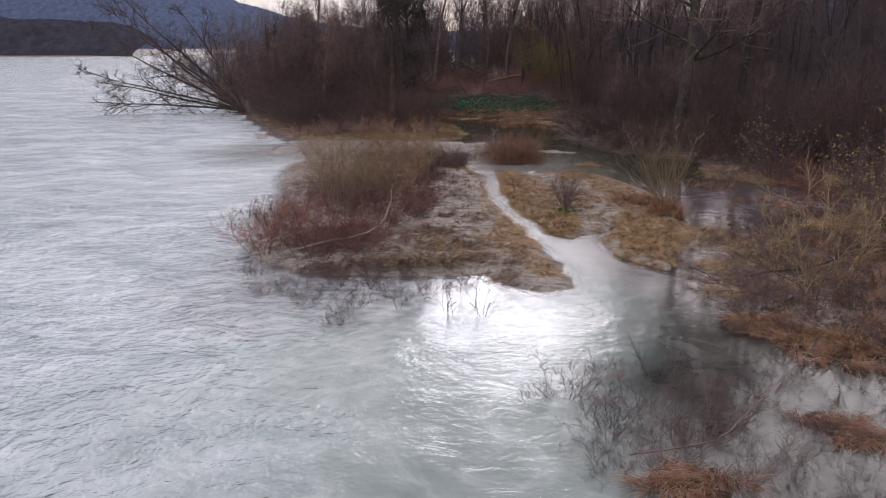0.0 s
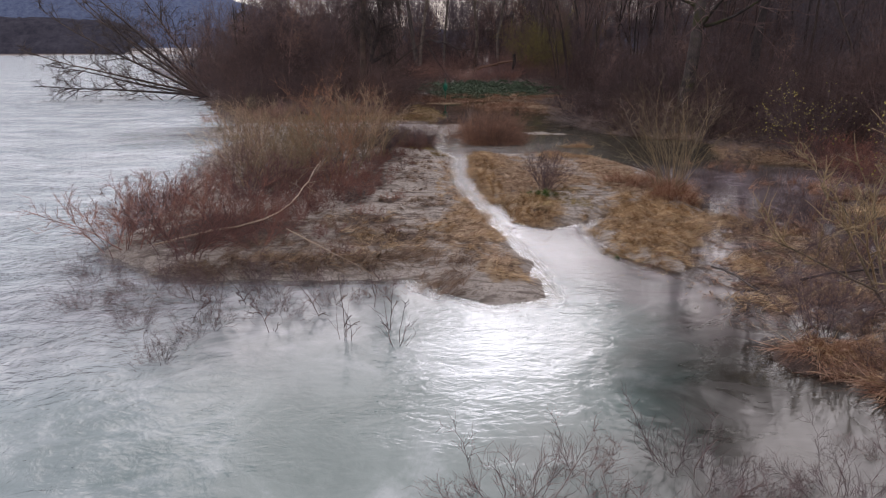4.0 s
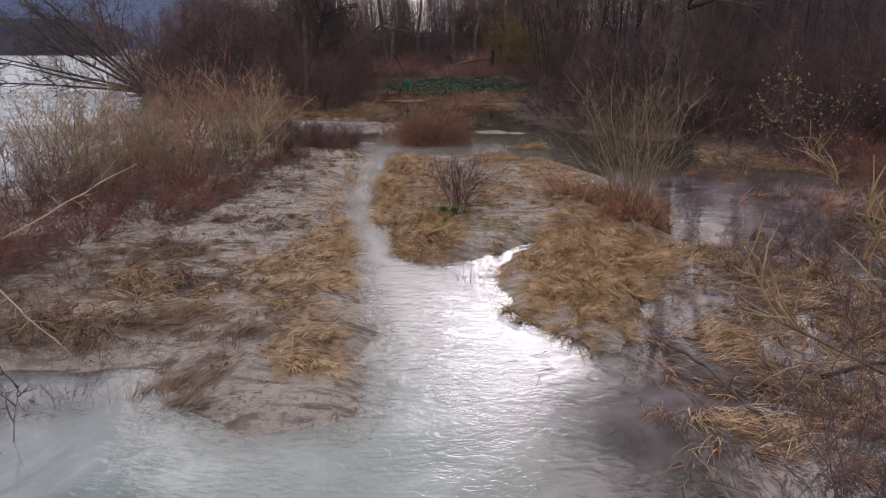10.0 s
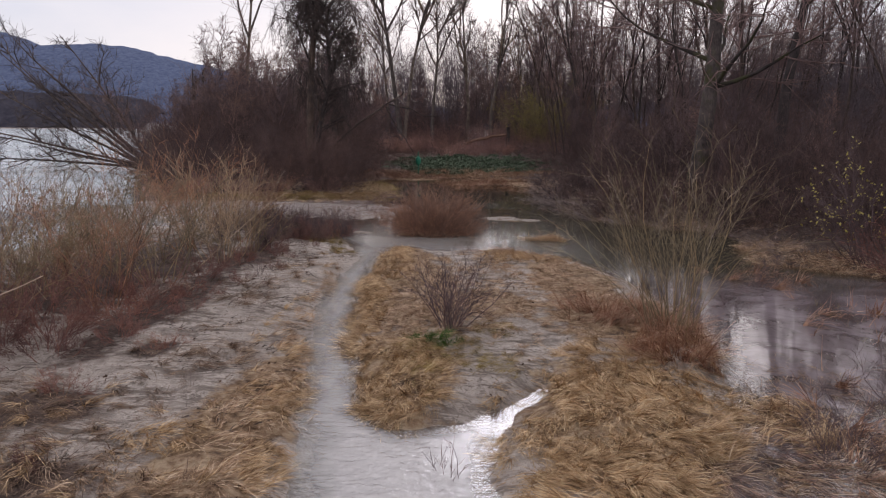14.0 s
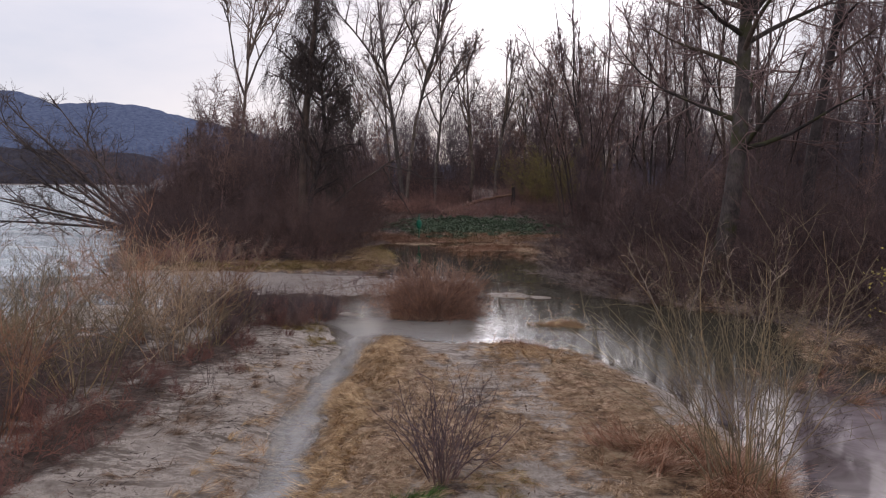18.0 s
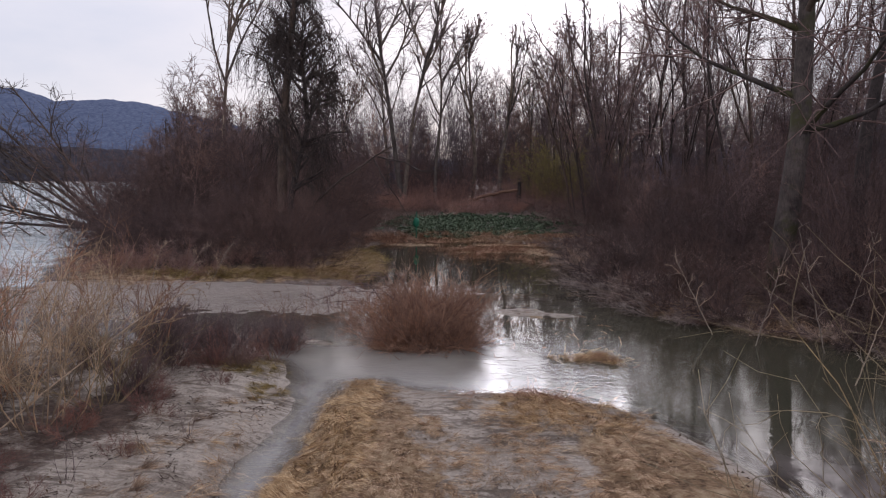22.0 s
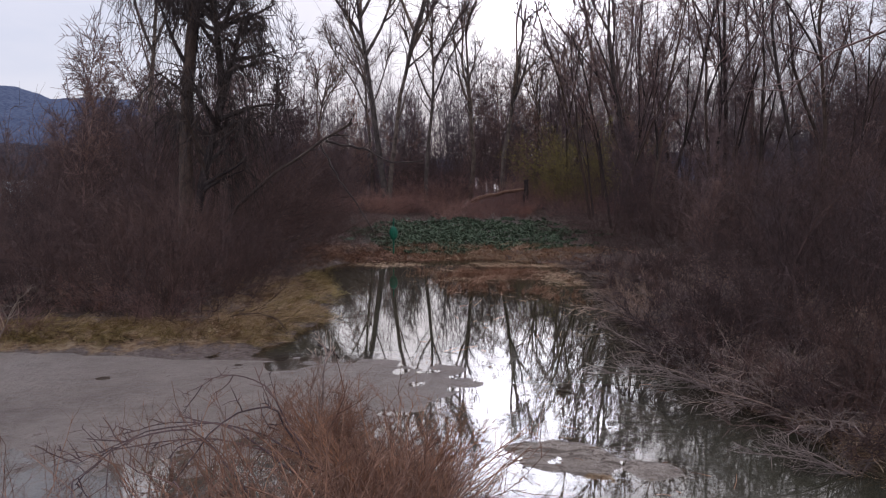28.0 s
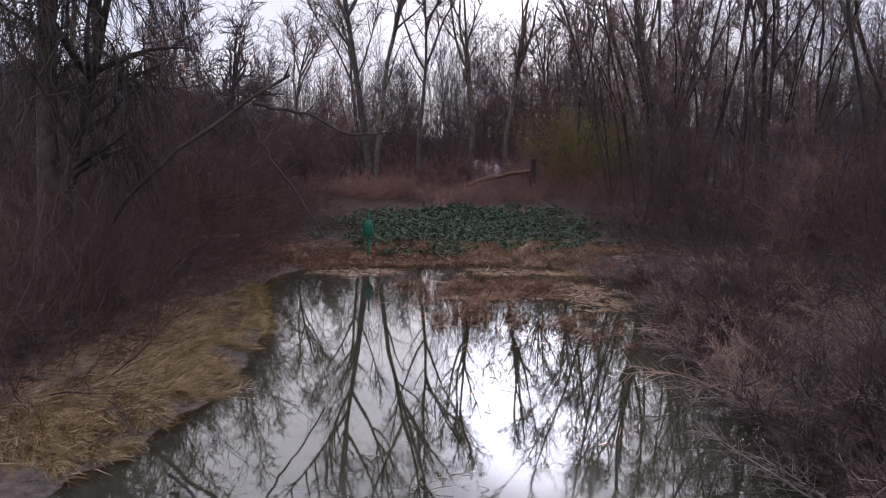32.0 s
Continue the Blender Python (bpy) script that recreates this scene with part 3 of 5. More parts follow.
    litter = np.where(((x > 4.4) & (y < 16.2)) | ((x > 2.2) & (y < 10)), 1.0, litter)
    litter = np.where((wood > 0) & (y > 52) & (y < 66) & (x > -4) & (x < 10), 0.7, litter)
    return z, turf, litter


def ground_z(x, y):
    return float(terrain(np.array([float(x)]), np.array([float(y)]))[0][0])


def spaced(lo, hi, fine, out_lo, out_hi):
    core = np.arange(lo, hi + fine / 2, fine)
    left, right, d = [], [], fine
    p = lo
    while p > out_lo:
        d *= 1.22
        p -= d
        left.append(p)
    p, d = core[-1], fine
    while p < out_hi:
        d *= 1.22
        p += d
        right.append(p)
    return np.concatenate((left[::-1], core, right))


gx, gy = spaced(-6.5, 12.5, 0.1, -2500, 2500), spaced(7.0, 46.0, 0.11, -2500, 3500)
xx, yy = np.meshgrid(gx, gy)
zz, turf_at, litter_at = terrain(xx.ravel(), yy.ravel())
idx = np.arange(xx.size).reshape(xx.shape)
quads = np.stack((idx[:-1, :-1], idx[:-1, 1:], idx[1:, 1:], idx[1:, :-1]), -1).reshape(-1, 4)
ground_mesh = mesh_of("ground", np.stack((xx.ravel(), yy.ravel(), zz), -1), quads)
layer = ground_mesh.color_attributes.new("cover", "FLOAT_COLOR", "POINT")
layer.data.foreach_set("color", np.stack((turf_at, litter_at, np.where((yy.ravel() > 36) & (xx.ravel() < 4.9), 0.5, 0.0) + np.where((shore_distance(WOOD_WEST, xx.ravel(), yy.ravel()) > -0.8) & (yy.ravel() > 42.2) & (xx.ravel() < 9), 0.5, 0.0), turf_at * 0 + 1), -1).astype(np.float32).ravel())
ground_mesh.materials.append(GROUND)
tagged(new("ground", ground_mesh), "pale grey silt with flattened straw and dark leaf litter", "ground", kind="structure")

water_mesh = mesh_of("water", np.stack((xx.ravel(), yy.ravel(), zz * 0), -1), quads)
depth_layer = water_mesh.attributes.new("depth", "FLOAT", "POINT")
depth_layer.data.foreach_set("value", np.maximum(-zz, 0).astype(np.float32))
water_mesh.materials.append(WATER)
tagged(new("water", water_mesh), "milky grey-green flood water turning brown and still in the backwater", "river", kind="structure")

# ---- far hills and the far bank ----


def hill(name, label, ridge, y0, depth, mat, seed):
    """A wooded ridge: a long rounded body whose skin is broken up into tree crowns. ridge: (x, height) along its length."""
    rx = np.array([p[0] for p in ridge], float)
    rh = np.array([p[1] for p in ridge], float)
    n = int((rx[-1] - rx[0]) / 4.5)
    u, v = np.linspace(rx[0], rx[-1], n), np.linspace(0, 1, 26)
    a, c = np.meshgrid(u, v)
    h = np.interp(a, rx, rh) * np.sin(c * np.pi / 2) ** 0.8
    yv = y0 + depth * c
    bumps = 1.8 * value_noise(a, yv * 2 + h * 3, 23, seed) + 1.7 * value_noise(a, yv * 2 + h * 3, 7.5, seed + 1)
    z = h + bumps * np.clip(h / 12, 0, 1)
    i = np.arange(a.size).reshape(a.shape)
    f = np.stack((i[:-1, :-1], i[:-1, 1:], i[1:, 1:], i[1:, :-1]), -1).reshape(-1, 4)
    me = mesh_of(name, np.stack((a.ravel(), yv.ravel(), z.ravel()), -1), f)
    me.materials.append(mat)
    return tagged(new(name, me), label, "hill", kind="structure")


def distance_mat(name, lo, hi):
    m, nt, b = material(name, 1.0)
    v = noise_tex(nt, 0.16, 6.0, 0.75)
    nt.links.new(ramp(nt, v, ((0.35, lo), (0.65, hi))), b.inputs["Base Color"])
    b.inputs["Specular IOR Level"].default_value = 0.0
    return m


# distance haze is put into both hill colours: blue-grey near, paler behind
HILL_NEAR = distance_mat("wooded_hill_haze_tint", (0.07, 0.088, 0.15), (0.13, 0.158, 0.235))
HILL_FAR = distance_mat("ridge_haze_tint", (0.1, 0.125, 0.19), (0.14, 0.17, 0.24))
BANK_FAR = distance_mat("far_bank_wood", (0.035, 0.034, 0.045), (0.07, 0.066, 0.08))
hill("backdrop", "wooded hill beyond the river, coloured blue-grey to stand in for winter haze", ((-1400, 160), (-900, 150), (-760, 143), (-690, 138), (-640, 119), (-600, 121), (-540, 123), (-490, 116), (-440, 104), (-380, 90), (-300, 70), (-230, 48), (-120, 34), (100, 26), (420, 45), (560, 75), (700, 98), (1000, 110)), 900, 260, HILL_NEAR, 31)
hill("backdrop", "distant ridge above the valley, colour paled to stand in for haze", ((-1800, 190), (-900, 160), (-300, 50), (200, 40), (900, 110), (1800, 160)), 1700, 400, HILL_FAR, 41)
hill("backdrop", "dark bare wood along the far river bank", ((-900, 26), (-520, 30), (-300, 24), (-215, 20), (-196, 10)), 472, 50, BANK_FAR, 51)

# ---- trees and shrubs ----


def tree_parts(height, radius, lean=(0.0, 0.0), limbs=14, boughs=6, twigs=5, first=0.35, spread=0.75, up=0.35, droop=0.0, forks=1, wobble=0.07, reach=0.36, heads=None, tip=3, leaders=0, sag=0.0, wide=0.45):
    """Lines of a bare tree: stems, limbs, boughs and twigs."""
    stems = grow(np.zeros((forks, 3)) + RNG.normal(0, radius * 0.5, (forks, 3)) * (1, 1, 0), np.array([(lean[0] + (RNG.normal(0, 0.16) if forks > 1 else 0), lean[1] + (RNG.normal(0, 0.16) if forks > 1 else 0), 1.0) for _ in range(forks)]),
                 np.full(forks, height) * RNG.uniform(0.85, 1.0, forks), 9, wobble, 0.03)
    if heads:
        stems = grow(np.zeros((len(heads), 3)), np.array([h[:3] for h in heads], float), height * np.array([h[3] for h in heads]), 9, wobble, 0.0)
    lead = None
    lines = stems
    if leaders:
        a, d, _, s = sprout(stems, leaders, first, 0.8, wide, 0.45)
        lead = grow(a, d, height * (1.02 - s) * RNG.uniform(0.6, 1.0, len(a)), 9, wobble * 1.2, 0.05)
        lines = np.concatenate((stems, lead))
    a, d, i, s = sprout(lines, limbs, 0.22 if leaders else first, 0.97, spread, up)
    if leaders:
        high = i >= len(stems)
        a, d, s = a[high | (s > first)], d[high | (s > first)], s[high | (s > first)]
    l1 = grow(a, d, height * reach * (1.12 - 0.85 * s) * RNG.uniform(0.6, 1.15, len(a)), 6, 0.14, 0.06 + sag)
    a, d, i, s1 = sprout(l1, boughs, 0.2, 1.0, 0.8, 0.15)
    len1 = np.linalg.norm(l1[:, -1] - l1[:, 0], axis=1)
    l2 = grow(a, d, len1[i] * 0.62 * (1.2 - 0.6 * s1) * RNG.uniform(0.5, 1.2, len(a)), 4, 0.18, 0.02 + droop)
    a, d, i, s2 = sprout(l2, twigs, 0.15, 1.0, 0.75, 0.1)
    len2 = np.linalg.norm(l2[:, -1] - l2[:, 0], axis=1)
    l3 = grow(a, d, np.maximum(len2[i] * 0.75, 0.4) * RNG.uniform(0.4, 1.5, len(a)), tip, 0.2, droop * 1.6)
    return stems, lead, l1, l2, l3


def tree(name, label, mat, twig_mat, height, radius, twig=0.012, group="", single=False, hang=0, **how):
    stems, lead, l1, l2, l3 = tree_parts(height, radius, **how)
    t = thing(name, label, "tree", group)
    for k in range(len(stems)):
        part("trunk", tubes("trunk", [(stems[k:k + 1], radius * (1.0 if k == 0 else 0.75), radius * 0.12, 9)]), mat, t)
    if lead is not None and single:
        for k in range(len(lead)):
            part("bough", tubes("bough", [(lead[k:k + 1], radius * 0.5, radius * 0.08, 7)]), mat, t)
    elif lead is not None:
        part("fork", tubes("fork", [(lead, radius * 0.5, radius * 0.08, 5)]), mat, t)
    boughs = [(l2, max(radius * 0.1, twig * 1.4), twig, 3)]
    if hang:
        a, d, _, _ = sprout(np.concatenate((l1[:, ::1][:, [0, 1, 3, 5]], l2)), hang, 0.3, 1.0, 0.6, 0.0)
        strands = grow(a, d * 0.5 + np.array((0, 0, -0.6)), RNG.uniform(0.3, 1.7, len(a)), 4, 0.22, -0.4)
        part("curtain", tubes("curtain", [(strands, twig * 0.8, twig * 0.45, 3)]), twig_mat, t)["kind"] = "stuff"
    if single:
        for k in range(len(l1)):
            part("limb", tubes("limb", [(l1[k:k + 1], radius * 0.3, radius * 0.06, 6)]), mat, t)
    else:
        boughs.append((l1, radius * 0.3, radius * 0.06, 4))
    part("crown", tubes("crown", boughs + [(l3, twig * 1.1, twig * 0.5, 3)]), twig_mat, t)
    return t


def shrub(name, label, mat, height, width, stems=26, shoots=7, twigs=4, thick=0.012, lift=0.03, fan=0.9, group="", leaf=None, category="shrub", wob=0.12, nleaf=0, leafsize=0.035, root=0.22, fine=3, single=False, low=0.2, tuft=0.17):
    """A many-stemmed bush: stems that fan out from one foot, side shoots and twigs."""
    ang = RNG.uniform(0, 2 * np.pi, stems)
    out = RNG.uniform(0.05, 1.0, stems) ** 0.7 * fan * width / height
    foot = np.stack((np.cos(ang), np.sin(ang), 0 * ang), -1) * (RNG.uniform(0, root, stems) * width)[:, None]
    foot[:, 2] -= 0.05
    l0 = grow(foot, np.stack((np.cos(ang) * out, np.sin(ang) * out, np.ones(stems)), -1), height * RNG.uniform(0.55, 1.15, stems), 6, wob, lift)
    a, d, i, s = sprout(l0, shoots, low, 1.0, 0.6, 0.25)
    l1 = grow(a, d, height * 0.42 * (1.25 - 0.7 * s) * RNG.uniform(0.4, 1.1, len(a)), 4 if fine > 2 else 3, 0.15, lift)
    t = thing(name, label, category, group)
    if single:
        for k in range(stems):
            part("stem", tubes("stem", [(l0[k:k + 1], thick * RNG.uniform(0.7, 1.2), thick * 0.3, 5)]), mat, t)
    else:
        part("stool", tubes("stool", [(l0, thick, thick * 0.35, 4 if fine > 2 else 3)]), mat, t)["kind"] = "stuff"
    tw = [(l1, thick * 0.5, thick * 0.22, 3)]
    tips = l1
    if twigs:
        a, d, i, s = sprout(l1, twigs, 0.2, 1.0, 0.7, 0.15)
        l2 = grow(a, d, height * tuft * RNG.uniform(0.4, 1.2, len(a)), fine, 0.18, lift)
        tw.append((l2, thick * 0.3, thick * 0.15, 3))
        tips = l2
    part("crown", tubes("crown", tw), mat, t)
    if leaf and nleaf:
        pick = RNG.integers(0, len(tips), nleaf)
        at = tips[pick, -1] * 0.5 + tips[pick, 0] * 0.5 + RNG.normal(0, 0.03, (nleaf, 3))
        part("foliage", leaves("foliage", at, leafsize, 1.0), leaf, t)
    return t


def planted(ob, places, tilt=0.0):
    """Moves ob to the first place and copies it to the others. places: x, y, turn, size, tall."""
    for k, (x, y, turn, size, tall) in enumerate(places):
        m = spot(x, y, max(ground_z(x, y), -0.1) - 0.03, turn, size, tall)
        if tilt:
            m = m @ pose(0, 0, 0, RNG.normal(0, tilt), RNG.normal(0, tilt), 0)
        if k == 0:
            ob.matrix_basis = m
        else:
            copy_thing(ob, m)


def more_of(ob, places):
    """Further copies of a planted thing."""
    for x, y, turn, size, tall in places:
        copy_thing(ob, spot(x, y, max(ground_z(x, y), -0.1) - 0.03, turn, size, tall))


def scatter(n, x0, x1, y0, y1, smin=0.8, smax=1.2, keep=None):
    out = []
    while len(out) < n:
        x, y = RNG.uniform(x0, x1), RNG.uniform(y0, y1)
        if keep is None or keep(x, y):
            out.append((x, y, RNG.uniform(0, 360), RNG.uniform(smin, smax), RNG.uniform(0.9, 1.15)))
    return out


# forest of tall bare trees: five builds, many copies
reseed(114)
FOREST = [tree("forest_tree", "tall bare slender tree with dark trunk in the winter wood", BARK_DARK, TWIG_BROWN, h, r, 0.0095, "bare trees of the wood", limbs=l, boughs=5, twigs=4, first=f, spread=sp, up=u, leaders=k, reach=rc, tip=2, wobble=0.1, wide=0.42)
          for h, r, l, f, sp, u, k, rc in ((21, 0.13, 15, 0.22, 0.85, 0.25, 2, 0.15), (23, 0.15, 15, 0.28, 0.8, 0.3, 2, 0.14), (18, 0.11, 14, 0.2, 0.9, 0.2, 2, 0.16), (20, 0.14, 12, 0.22, 0.85, 0.25, 3, 0.15), (16, 0.1, 15, 0.18, 0.9, 0.2, 2, 0.17))]
spots_e = scatter(70, 13, 55, 44, 105, 0.75, 1.15, lambda x, y: x > 12.5 + max(0, 78 - y) * 0.42)
spots_b = scatter(34, 10.5, 26, 64, 100, 0.6, 0.9)
spots_w = scatter(10, -30, -14, 80, 110, 0.35, 0.45)
spots_o = scatter(16, 20, 70, 20, 60, 0.8, 1.1, lambda x, y: x > 16 + (60 - y) * 0.3)
pool = spots_e + spots_b + spots_w + spots_o + scatter(8, 10.5, 14.5, 62, 78, 0.7, 0.9, lambda x, y: x > 5 + (y - 16) * 0.12)
for k, t in enumerate(FOREST):
    planted(t, pool[k::5], 4)
reseed(115)
YOUNG = [tree("young_tree", "young bare tree with a haze of fine purple-brown twigs", TWIG_BROWN, TWIG_BROWN, h, 0.06, 0.011, "young trees of the wood", limbs=26, boughs=7, twigs=3, first=0.15, spread=0.75, up=0.35, reach=0.34, tip=2) for h in (9.0, 7.5)]
spots = scatter(24, -13, 11, 82, 96, 0.7, 1.0) + scatter(18, 4, 18, 86, 104, 1.0, 1.4) + scatter(26, 15, 46, 46, 92, 0.9, 1.3) + scatter(22, -24, -5, 60, 88, 0.6, 0.85, lambda x, y: x > 5.5 - 0.45 * (y - 16.7)) + scatter(13, -10, -3.4, 53, 66, 0.8, 1.12) + scatter(30, -17, -3, 57, 78, 0.75, 1.1, lambda x, y: x > 6 - 0.45 * (y - 16.7)) + scatter(16, 10.5, 17, 38, 58, 0.42, 0.62, lambda x, y: x > 10.5 + max(0, 40 - y) * 0.8) + scatter(16, -17, -9, 58, 72, 0.75, 1.0, lambda x, y: x > 5.6 - 0.45 * (y - 16.7)) + scatter(6, 11, 14.5, 62, 76, 0.75, 1.0)
for k, t in enumerate(YOUNG):
    planted(t, spots[k::2], 3)

# the wood goes on behind: thin stems too many to count
n = 1500
far_x = np.concatenate((RNG.uniform(-45, 75, n), RNG.uniform(26, 75, 500)))
far_y = np.concatenate((RNG.uniform(94, 130, n), RNG.uniform(45, 95, 500)))
ok = far_x > 8 - 0.43 * (far_y - 16.7)
far_x, far_y = far_x[ok], far_y[ok]
m = len(far_x)
far_h = RNG.uniform(7.0, 14.5, m) * np.where(far_x < -12, 0.75, 1.0) * np.where(far_y < 90, 0.62, 1.0)
stems = grow(np.stack((far_x, far_y, terrain(far_x, far_y)[0] - 0.1), -1), np.stack((RNG.normal(0, 0.08, m), RNG.normal(0, 0.08, m), np.ones(m)), -1), far_h, 4, 0.06, 0.0)
a, d, i, s0 = sprout(stems, 20, 0.05, 1.0, 0.7, 0.3)
shoots = grow(a, d, far_h[i] * 0.28 * (1.2 - 0.7 * s0) * RNG.uniform(0.5, 1.2, len(a)), 2, 0.1, 0.0)
a, d, _, _ = sprout(shoots, 2, 0.2, 1.0, 0.7, 0.2)
tips = grow(a, d, RNG.uniform(0.5, 1.6, len(a)), 2, 0.1, 0.0)
stuff("far_wood", tubes("far_wood", [(stems, 0.06, 0.015, 3), (shoots, 0.02, 0.01, 3), (tips, 0.014, 0.007, 3)]), TWIG_FAR_HAZED, "bare brown winter wood going back from the clearing", "wood")

# single trees that stand out
reseed(101)
big = tree("riverside_tree", "big old tree with grey mossy trunk and heavy spreading limbs", BARK_MOSSY, TWIG_BROWN, 18, 0.34, 0.014, single=True, limbs=26, boughs=9, twigs=7, first=0.2, spread=1.05, up=0.05, wobble=0.06, reach=0.3, sag=-0.02, leaders=2, heads=((0.06, 0.0, 1.0, 1.0),))
planted(big, [(12.75, 40.2, 0, 1.0, 1.0)])
reseed(102)
big2 = tree("riverside_tree", "tall dark tree with a long straight trunk behind the thicket", BARK_DARK, TWIG_BROWN, 21, 0.32, 0.014, single=True, limbs=8, boughs=6, twigs=5, first=0.4, spread=0.85, up=0.3, wobble=0.04, reach=0.26, leaders=4)
planted(big2, [(20.3, 49.5, 40, 1.0, 1.0)])
reseed(103)
weep = tree("weeping_tree", "dark willow with two stems and hanging curtains of fine twigs", BARK_DARK, BARK_DARK, 15.5, 0.24, 0.01, single=True, hang=6, limbs=20, boughs=7, twigs=4, first=0.3, spread=0.95, up=0.2, droop=-0.1, sag=-0.06, reach=0.19, wobble=0.045, leaders=1, wide=0.3, heads=((0.03, 0.0, 1.0, 1.0), (0.16, 0.05, 1.0, 0.5)))
planted(weep, [(-3.4, 49.8, 0, 1.0, 1.0)])
reseed(104)
pale = tree("pale_tree", "tall pale-barked tree with several rising stems", BARK_GREY, TWIG_FAR_HAZED, 21, 0.24, 0.0115, single=True, limbs=8, boughs=6, twigs=4, first=0.28, spread=0.65, up=0.4, reach=0.22, wobble=0.06, leaders=5, wide=0.75, heads=((-0.12, 0, 1.0, 1.0), (0.08, 0.05, 1.0, 1.0)))
planted(pale, [(-0.9, 80, 0, 1.0, 1.0)])
reseed(105)
slim = tree("slim_tree", "slim bare tree with wavy stem against the sky", BARK_GREY, TWIG_BROWN, 17.5, 0.17, 0.0105, single=True, limbs=9, boughs=5, twigs=4, first=0.3, spread=0.75, up=0.35, wobble=0.07, reach=0.2, leaders=5, wide=0.6)
planted(slim, [(1.6, 82, 0, 1.0, 1.0), (12.2, 86, 120, 0.95, 1.0), (-10.2, 64, 60, 0.95, 1.2), (-3.2, 88, 200, 0.95, 1.0), (9.8, 90, 300, 0.8, 1.0), (-6.6, 86, 90, 0.8, 1.0)])
reseed(106)
wavy = tree("wavy_tree", "bare tree with a crooked stem and few upright limbs", BARK_GREY, BARK_DARK, 19, 0.2, 0.0115, single=True, limbs=6, boughs=5, twigs=5, first=0.35, spread=0.7, up=0.55, wobble=0.12, reach=0.18, leaders=4, wide=0.65)
planted(wavy, [(4.6, 84, 0, 0.95, 1.0), (7.2, 83, 150, 1.0, 1.02), (15.2, 76, 250, 0.95, 1.0)])
reseed(107)
stag = tree("dead_crowned_tree", "short dead-topped tree with forked bare crown", BARK_DARK, BARK_DARK, 8.6, 0.24, 0.02, single=True, limbs=5, boughs=4, twigs=3, first=0.55, spread=0.8, up=0.7, forks=2, reach=0.36)
planted(stag, [(-6.4, 70, 10, 1.05, 1.0), (-15.8, 69, 90, 0.9, 1.0)])
reseed(108)
leaner = tree("leaning_willow", "willow leaning far out over the river with low trailing branches", BARK_DARK, BARK_DARK, 11, 0.14, 0.012, single=True, limbs=15, boughs=5, twigs=4, first=0.12, spread=0.55, up=0.06, reach=0.34, wobble=0.05, sag=-0.03, heads=((-1.0, 0.0, 1.0, 1.3), (-1.0, 0.1, 0.78, 1.4), (-1.0, -0.2, 0.6, 1.35), (-1.0, 0.2, 0.46, 1.35), (-1.0, -0.3, 0.34, 1.2), (-1.0, 0.1, 0.2, 1.2), (-1.0, -0.2, 0.06, 1.1), (-1.0, -0.5, -0.04, 0.8), (-0.6, -0.2, 1.2, 0.9)))
planted(leaner, [(-16.6, 62.0, 0, 1.0, 1.0)])

# thickets of thin dark shoots
reseed(109)
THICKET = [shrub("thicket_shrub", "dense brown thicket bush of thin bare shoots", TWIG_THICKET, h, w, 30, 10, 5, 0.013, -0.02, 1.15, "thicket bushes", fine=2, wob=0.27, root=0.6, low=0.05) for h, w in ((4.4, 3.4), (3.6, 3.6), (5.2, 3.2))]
def inland(x, y):
    """Distance from the shore of the wooded bank."""
    return float(shore_distance(WOOD_WEST, np.array([x]), np.array([y]))[0])


spots = [(-2.2, 45.6, 20, 0.9, 1.0), (-3.4, 46.4, 100, 1.0, 1.0), (-4.8, 45.6, 200, 0.9, 1.0), (-1.7, 47.8, 300, 1.0, 1.0), (-2.9, 48.2, 60, 1.1, 1.0), (-2.6, 50.2, 150, 1.0, 1.0)]
spots += scatter(46, -14, 0.2, 45.0, 62, 0.6, 1.3, lambda x, y: x > 4.2 - 0.45 * (y - 16.7) and x < -1.2 - max(0, y - 46) * 0.12)
spots += scatter(64, 8.6, 24, 32, 66, 0.6, 1.3, lambda x, y: inland(x, y) > 0.9 and not (x < 10.5 and y > 52))
spots += scatter(30, -34, -7, 60, 84, 0.6, 1.2, lambda x, y: x > 4.6 - 0.45 * (y - 16.7))
spots += scatter(30, -16, 18, 84, 98, 0.8, 1.2)
spots += scatter(24, 13, 32, 22, 38, 0.5, 1.1, lambda x, y: x > 13.8 + max(0, 33 - y) * 0.55)
spots += [(x, y, x * 50, -0.75, 1.0) for x, y in ((-2.4, 57.4), (-3.4, 59.0), (-2.2, 60.6), (-3.8, 61.5), (-2.6, 63.2), (-3.0, 65.6), (-3.4, 68.4), (-4.6, 57.0))]


def brush_top(x, y):
    """Height that the thicket reaches: low at the water, taller towards the wood."""
    if y > 80:
        return 6.8
    if x > 8:
        return min(1.7 + 0.6 * max(inland(x, y), 0), 5.0) if x < 15 else 5.4
    if x < -7 and y < 58:
        return 4.0
    if y > 60:
        return 4.4 if x < -15 or x > -1 else 6.8
    return 3.3 + min(max((y - 47) * 0.32, 0), 2.6)


for k, t in enumerate(THICKET):
    tall = max(max(v.co.z for v in c.data.vertices) for c in t.children)
    planted(t, [(x, y, a, brush_top(x, y) * 1.06 / tall * (0.72 + 0.28 * s), h) for x, y, a, s, h in spots[k::3]])
REDBACK = shrub("red_thicket_shrub", "reddish bare thicket bush at the back of the clearing", TWIG_REDBACK, 2.8, 2.6, 28, 9, 5, 0.014, -0.02, 1.2, "reddish bushes", fine=2, root=0.5, low=0.05)
